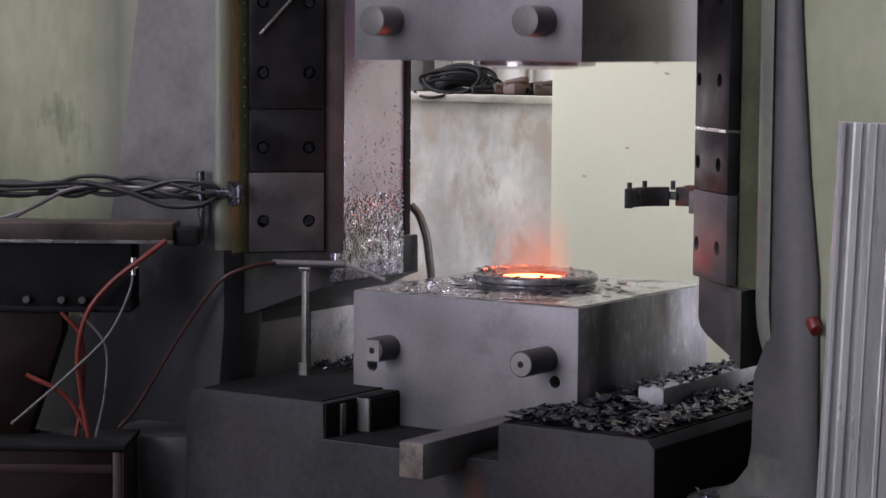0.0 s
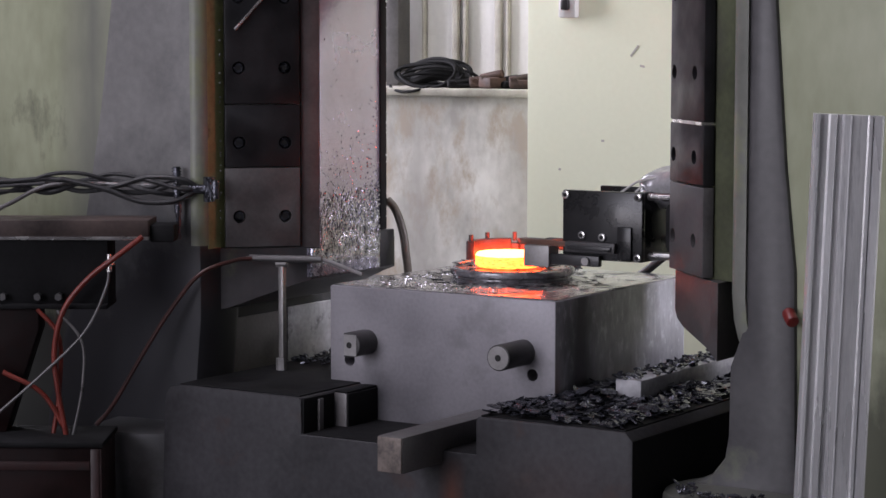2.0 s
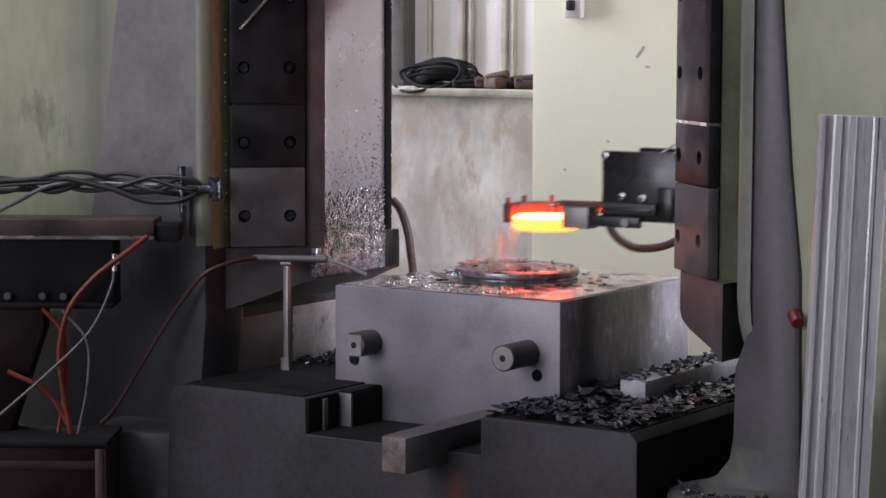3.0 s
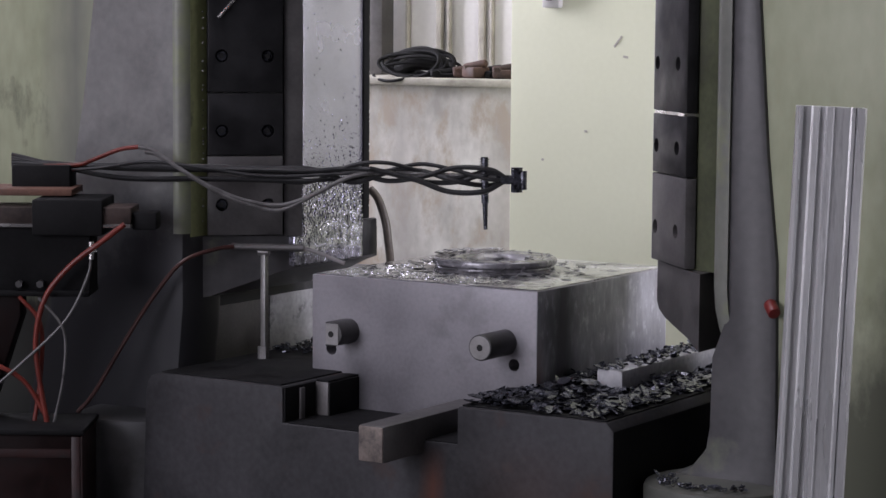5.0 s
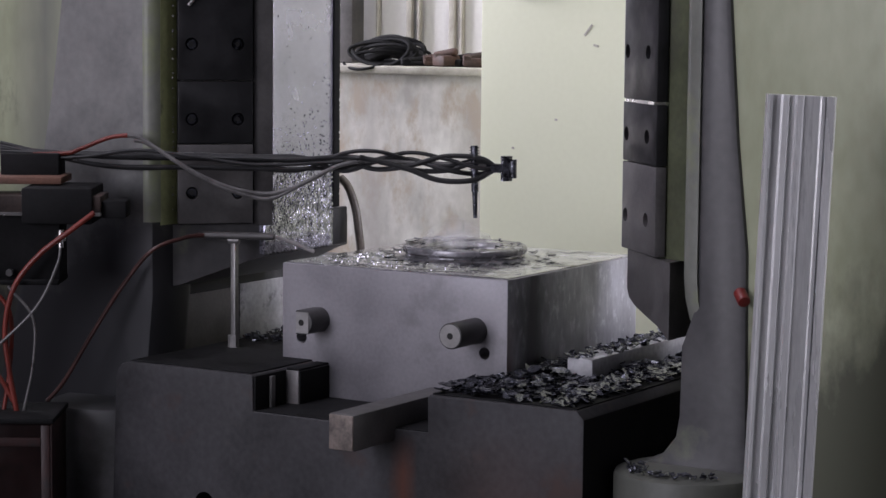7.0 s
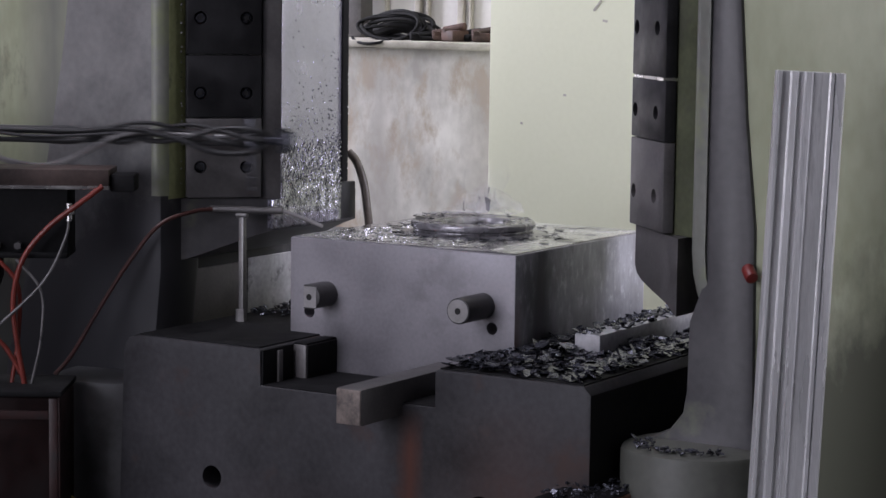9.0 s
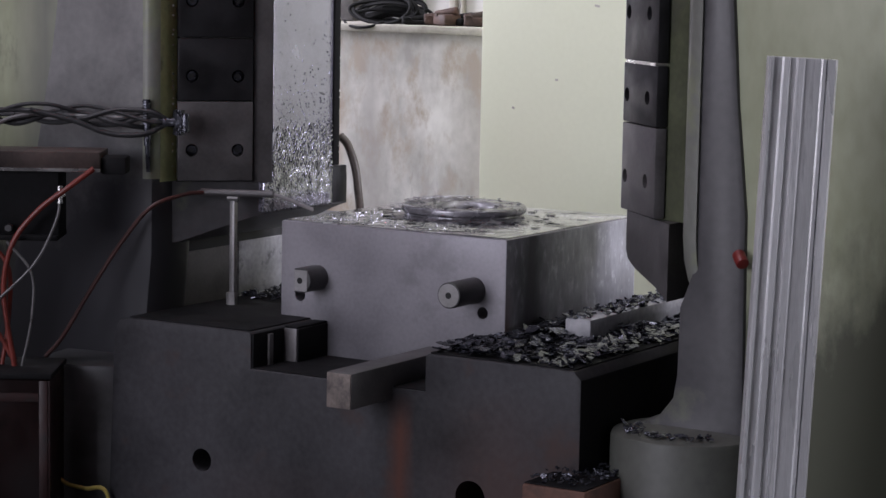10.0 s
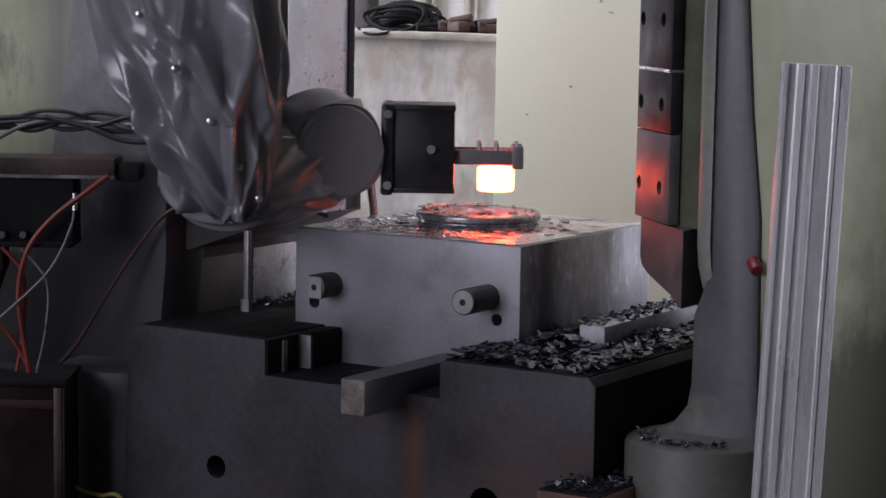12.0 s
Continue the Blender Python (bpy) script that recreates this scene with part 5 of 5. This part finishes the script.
        part("screw", bm, M["pin"], r)
    bm = tube(B(), [(-0.12, 0.53, 0.1), (-0.28, 0.68, 0.09), (-0.42, 0.82, 0.06), (-0.4, 0.83, -0.015), (-0.33, 0.83, -0.055), (-0.24, 0.83, -0.05), (-0.17, 0.83, -0.02), (-0.08, 0.8, 0.04), (0.06, 0.66, 0.09), (0.17, 0.5, 0.12)], 0.013, 10)
    part("hose", bm, M["hose"], r, "black looped hose")
    for k in range(4):
        bm = tube(B(), [(x1 - 0.1 + 0.03 * k, 0.36 + 0.03 * k, z1 - 0.005), (x1 - 0.04 + 0.03 * k, 0.37 + 0.03 * k, z1 + 0.03 + 0.012 * k), (x1 + 0.06, 0.38 + 0.02 * k, z1 + 0.04 + 0.01 * k), (x1 + 0.22, 0.4, z1 + 0.02)], 0.0035, 8)
        part("wire", bm, M["white"], r, "thin white wire")
    part("wrist_wrap", cloth_sleeve([(x1 - 0.06, 0.42, z1 - 0.01, 0.02), (x1 - 0.03, 0.42, z1, 0.045), (x1 + 0.04, 0.42, z1 + 0.005, 0.065), (x1 + 0.2, 0.42, z1 - 0.01, 0.08), (x1 + 0.3, 0.42, z1 - 0.03, 0.08)], 8, 48, 0.02, 5), M["foil"], r, "crumpled clear wrap")
    part("wrist", box(B(), (x1 + 0.05, 0.32, z0 + 0.02), (x1 + 0.6, 0.52, z1 - 0.02), 0.03), M["black"], r)
    return r


grip = gripper()


# ---- billet robot ----
BC = (-0.32, 0.4, 0.14)


def reach(p):
    """From the robot's own frame (along, towards the viewer, up from the billet) to the world."""
    return Vector((BC[0] + p[0] * UX + p[1] * UY, BC[1] + p[0] * UY - p[1] * UX, BC[2] + p[2]))


def reached(bm):
    turned(bm, 0, Matrix.Translation(BC) @ Matrix.Rotation(A, 4, "Z"))
    return bm


def billet_robot():
    r = root("billet_robot", BC, "robot arm in a wrinkled grey cloth cover with a billet gripper", "robot arm")
    part("gripper_body", reached(box(B(), (-0.30, -0.09, -0.03), (-0.122, 0.09, 0.21), 0.006)), M["black"], r, "black gripper body")
    part("top_plate", reached(box(B(), (-0.305, -0.095, 0.2), (-0.12, 0.095, 0.218), 0.003)), M["black"], r)
    part("base_plate", reached(box(B(), (-0.305, -0.095, -0.038), (-0.12, 0.095, -0.022), 0.003)), M["black"], r)
    part("flange", reached(box(B(), (-0.335, -0.105, -0.045), (-0.298, 0.105, 0.22), 0.01)), M["black"], r)
    for x, z in ((-0.315, 0.19), (-0.315, -0.015), (-0.19, 0.09)):
        bm = B()
        cyl(bm, (x, -0.09, z), (x, -0.112, z), 0.012, 18)
        part("bolt", reached(bm), M["dull"], r)
    for y in (-0.065, 0.04):
        part("finger", reached(box(B(), (-0.13, y, 0.045), (0.06, y + 0.025, 0.088), 0.004)), M["bar"], r)
        part("finger_tip", reached(box(B(), (0.045, y - 0.004, 0.034), (0.078, y + 0.03, 0.1), 0.004)), M["bar"], r)
        for x in (-0.05, 0.0, 0.06):
            bm = B()
            cyl(bm, (x, y + 0.012, 0.085), (x, y + 0.012, 0.108), 0.006, 8)
            part("screw", reached(bm), M["dull"], r)
    # the last three stations are unseen, added to shade the lower left
    arm = cloth_sleeve([(-0.735, -0.29, -0.075, 0.07), (-0.74, -0.3, -0.03, 0.12), (-0.765, -0.32, 0.077, 0.165), (-0.797, -0.33, 0.218, 0.2), (-0.822, -0.34, 0.374, 0.222), (-0.861, -0.35, 0.531, 0.25), (-0.92, -0.4, 0.845, 0.28), (-1.08, -0.6, 1.2, 0.33), (-1.45, -1.0, 1.5, 0.4), (-2.0, -1.5, 1.6, 0.42)], 34, 300, 0.042, 3, ((0.12, 4.6), (0.3, 4.3), (0.36, 5.2), (0.24, 3.7), (0.2, 5.3)), 26)
    tree = BVHTree.FromBMesh(arm)
    studs = []
    for s, z in ((-0.97, 0.472), (-0.87, 0.33), (-0.783, 0.187), (-0.71, 0.061), (-0.66, -0.03)):
        spot = tree.ray_cast(Vector((s, -2, z)), Vector((0, 1, 0)))[0]
        if spot:
            studs.append(spot)
    sleeve = part("cloth_sleeve", reached(arm), M["cloth"], r, "wrinkled grey cloth sleeve")
    for p in studs:
        bm = B()
        cyl(bm, (p.x, p.y + 0.006, p.z), (p.x, p.y - 0.006, p.z), 0.011, 14, bevel=0.003)
        part("snap_stud", reached(bm), M["steel"], sleeve, "bright snap stud")
    part("cloth_elbow", reached(cloth_sleeve([(-0.45, 0.0, 0.05, 0.08), (-0.51, -0.03, 0.03, 0.12), (-0.6, -0.1, 0.012, 0.14), (-0.72, -0.2, 0.0, 0.145), (-0.83, -0.26, 0.03, 0.13), (-0.9, -0.29, 0.1, 0.07)], 22, 170, 0.017, 8, ((0.3, 4.2), (0.55, 5.0)), 16)), M["cloth"], r, "wrinkled grey cloth elbow cover")
    part("cloth_wrist", reached(cloth_sleeve([(-0.443, -0.178, 0.085, 0.118), (-0.4446, -0.174, 0.085, 0.13), (-0.449, -0.164, 0.085, 0.137), (-0.467, -0.122, 0.087, 0.139), (-0.491, -0.067, 0.095, 0.147), (-0.53, -0.01, 0.105, 0.155), (-0.55, 0.03, 0.11, 0.13)], 14, 170, 0.014, 2, ((0.85, 2.0), (0.8, 4.0)), 8)), M["cloth"], r, "grey cloth wrist cover")
    return r


robot = billet_robot()


def billet():
    r = root("hot_billet", BC, "glowing yellow hot steel billet", "billet")
    bm = lathe(B(), [(0.0, -0.035), (0.05, -0.035), (0.054, -0.03), (0.054, 0.03), (0.05, 0.035), (0.0, 0.035)], BC, 40)
    part("body", bm, M["hotter"], r)
    return r


bil = billet()


# ---- flame and steam ----
def vapour(name, colour, alpha, strength, scale, top):
    """Thin see-through vapour, thinning upwards; strength: its own glow."""
    m = bpy.data.materials.new(name)
    m.use_nodes = True
    n, l = m.node_tree.nodes, m.node_tree.links
    out = n["Material Output"]
    n.remove(n["Principled BSDF"])
    clear, mix = n.new("ShaderNodeBsdfTransparent"), n.new("ShaderNodeMixShader")
    body = n.new("ShaderNodeEmission" if strength else "ShaderNodeBsdfDiffuse")
    body.inputs["Color"].default_value = (*colour, 1)
    if strength:
        body.inputs["Strength"].default_value = strength
    co, t, sep, up = n.new("ShaderNodeTexCoord"), n.new("ShaderNodeTexNoise"), n.new("ShaderNodeSeparateXYZ"), n.new("ShaderNodeMapRange")
    t.inputs["Scale"].default_value, t.inputs["Detail"].default_value = scale, 3
    l.new(co.outputs["Object"], t.inputs["Vector"])
    l.new(co.outputs["Object"], sep.inputs[0])
    l.new(sep.outputs[2], up.inputs[0])
    for k, v in zip((1, 2, 3, 4), (0.0, top, 1.0, 0.0)):
        up.inputs[k].default_value = v
    up.interpolation_type = "SMOOTHSTEP"
    r = n.new("ShaderNodeMapRange")
    for k, v in zip((1, 2, 3, 4), (0.3, 0.75, 0.0, alpha)):
        r.inputs[k].default_value = v
    l.new(t.outputs[0], r.inputs[0])
    mul = n.new("ShaderNodeMath")
    mul.operation = "MULTIPLY"
    l.new(r.outputs[0], mul.inputs[0])
    l.new(up.outputs[0], mul.inputs[1])
    l.new(mul.outputs[0], mix.inputs[0])
    l.new(clear.outputs[0], mix.inputs[1])
    l.new(body.outputs[0], mix.inputs[2])
    l.new(mix.outputs[0], out.inputs["Surface"])
    return m


def plume(bm, c, r0, r1, h, seed, seg=36, rows=18):
    loops = []
    for i in range(rows + 1):
        f = i / rows
        rad = (r0 + (r1 - r0) * f) * math.sqrt(max(0.0, 1 - f**3)) + 0.002
        dx, dy = 0.25 * h * noise.noise(Vector((f * 2.5, seed, 0))) * f, 0.25 * h * noise.noise(Vector((seed, f * 2.5, 5))) * f
        loops.append([bm.verts.new((c[0] + dx + rad * w * math.cos(a), c[1] + dy + rad * w * math.sin(a), c[2] + h * f)) for k in range(seg) for a in (2 * math.pi * k / seg,) for w in (1 + 0.35 * noise.noise(Vector((2 * math.cos(a), 2 * math.sin(a), f * 4 + seed * 3))),)])
    for a, b in zip(loops, loops[1:]):
        for k in range(seg):
            bm.faces.new((a[k], a[(k + 1) % seg], b[(k + 1) % seg], b[k]))
    return bm


FC = (-0.4, 0.41, 0.03)
M["flame"] = vapour("orange_flame", (1.0, 0.2, 0.08), 0.115, 1.5, 8, 0.27)
M["steam"] = vapour("white_steam", (0.85, 0.84, 0.87), 0.34, 0, 14, 0.11)
flame = root("flame", FC, "faint orange flame over the hot forging", "flame")
for k, (ra, rb, h) in enumerate(((0.11, 0.12, 0.36), (0.095, 0.075, 0.27), (0.07, 0.045, 0.17))):
    part("tongue", plume(B(), FC, ra, rb, h, k + 1), M["flame"], flame)
steam = root("steam", (-0.42, 0.42, 0.04), "thin white steam over the die", "steam")
for k, (ra, rb, h) in enumerate(((0.1, 0.05, 0.075), (0.035, 0.018, 0.11))):
    part("wisp", plume(B(), (-0.42, 0.42, 0.04), ra, rb, h, k + 4), M["steam"], steam)

curl = root("steam", (-0.45, 0.36, 0.03), "thin curl of white steam rising off the die ring", "steam")
M["curl"] = vapour("thin_steam", (0.85, 0.84, 0.87), 0.13, 0, 9, 0.2)
for k, (dx, ra, rb, h) in enumerate(((0.0, 0.035, 0.05, 0.16), (0.05, 0.02, 0.045, 0.2), (-0.06, 0.03, 0.03, 0.1))):
    part("wisp", plume(B(), (-0.45 + dx, 0.36 + 0.5 * dx, 0.03), ra, rb, h, k + 8), M["curl"], curl)


# ---- what moves ----
def shift(base, rows):
    return [(t, pose(base[0] + x, base[1] + y, base[2] + z)) for t, x, y, z in rows]


def motions():
    b = lance.location.copy()
    def L(s):
        return s * UX, s * UY, 0
    walk(lance, shift(b, [(0, *L(0.028)), (3.2, *L(0.028)), (3.7, *L(0.08)), (4.5, *L(0.9)), (4.8, *L(0.936)), (5, *L(0.981)), (5.5, *L(0.951)), (6, *L(0.994)), (6.5, *L(1.005)), (7, *L(1.038)), (7.2, *L(1.02)), (8.2, *L(0.99)), (8.6, *L(0.82)), (8.8, *L(0.66)), (8.9, *L(0.56)), (9, *L(0.36)), (9.1, *L(0.2)), (9.2, *L(0.1)), (9.3, *L(0.08)), (12, *L(0.08))]))
    walk(flame, shift(flame.location.copy(), [(0, 0, 0, 0), (0.2, 0, 0, 0.0), (0.4, 0, 0, -0.06), (0.6, 0, 0, -0.15), (0.9, 0, 0, -0.28), (12, 0, 0, -0.28)]))
    walk(steam, shift(steam.location.copy(), [(0, 0, 0, -0.3), (5.8, 0, 0, -0.3), (6.3, 0, 0, -0.1), (6.6, 0, 0, 0), (7.2, 0, 0, 0), (8.3, 0.03, 0.03, 0.03), (8.8, 0.04, 0.04, 0.04), (9.0, 0.05, 0.05, 0.02), (9.5, 0.05, 0.05, -0.12), (9.9, 0.05, 0.05, -0.3), (12, 0.05, 0.05, -0.3)]))
    walk(curl, shift(curl.location.copy(), [(0, -0.06, -0.08, -0.12), (0.4, -0.06, -0.08, -0.02), (0.9, -0.06, -0.08, -0.02), (1.4, -0.04, -0.04, -0.36), (1.9, 0, 0, -0.36), (2.4, 0, 0, -0.05), (2.8, 0, 0, 0), (3.2, 0.0, 0, 0.03), (3.8, 0, 0, -0.1), (4.4, 0, 0, -0.36), (8.0, 0, 0, -0.36), (8.6, 0.06, 0.1, -0.05), (8.8, 0.06, 0.1, 0.03), (9.0, 0.05, 0.1, 0.03), (9.3, 0, 0.05, -0.05), (10.0, -0.04, 0, 0), (10.4, -0.04, 0, -0.15), (10.9, 0, 0, -0.36), (12, 0, 0, -0.36)]))
    b = upper.location.copy()
    walk(upper, shift(b, [(0, 0, 0, -0.085), (0.1, 0, 0, -0.05), (0.2, 0, 0, 0.0), (0.3, 0, 0, 0.02), (0.4, 0, 0, 0.075), (0.5, 0, 0, 0.1), (0.7, 0, 0, 0.115), (3.2, 0, 0, 0.115), (4.2, 0, 0, 0.4), (12, 0, 0, 0.4)]))
    g = [(0, 0.45, 0, 0.205), (0.3, 0.44, 0, 0.205), (0.5, 0.29, 0, 0.195), (0.6, 0.2, 0, 0.14), (0.7, 0.05, 0, 0.12), (0.8, 0.0, 0, 0.06), (0.9, 0, 0, 0.045), (1.0, 0, 0, 0.02), (1.1, 0, 0, 0.014), (2.0, 0, 0, 0.014), (2.1, 0, 0, 0.03), (2.3, 0, 0, 0.09), (2.4, 0, 0, 0.1), (2.8, 0.0, 0, 0.1), (2.9, 0.05, 0, 0.105), (3.0, 0.11, 0, 0.13), (3.1, 0.21, 0, 0.16), (3.2, 0.29, 0, 0.17), (3.6, 1.3, 0.2, 0.3), (4.2, 3.6, 0.6, 0.4), (4.7, 4.498, 2.6, 0.4), (12, 4.498, 2.6, 0.4)]
    walk(grip, shift(grip.location.copy(), g))
    h = [(0, 0, 0, -0.04), (0.3, 0, 0, -0.04), (0.5, 0, 0, -0.018), (0.75, 0, 0, 0.014), (1.1, 0, 0, 0.014)] + [x for x in g if x[0] >= 2.0]
    walk(ring, shift(ring.location.copy(), h))
    def R(s, d, z):
        return s * UX + d * UY, s * UY - d * UX, z
    q = [(0, *R(-2.5, 2.3, 3.82)), (9.0, *R(-2.5, 2.3, 3.82)), (9.5, *R(-1.6, 1.5, 2.9)), (10.1, *R(-0.7, 0.6, 1.9)), (10.6, *R(0.2, 0.25, 1.0)), (10.8, *R(0.15, 0.22, 0.58)), (10.9, *R(0.1, 0.2, 0.40)), (11.0, *R(-0.015, 0.16, 0.238)), (11.1, *R(-0.14, 0.13, 0.16)), (11.2, *R(-0.18, 0.12, 0.11)), (11.4, *R(-0.22, 0.1, 0.01)), (11.6, *R(-0.14, 0.07, -0.005)), (11.8, *R(-0.06, 0.03, 0)), (12, *R(0, 0, 0))]
    walk(robot, shift(robot.location.copy(), q))
    walk(bil, shift(bil.location.copy(), q))


motions()
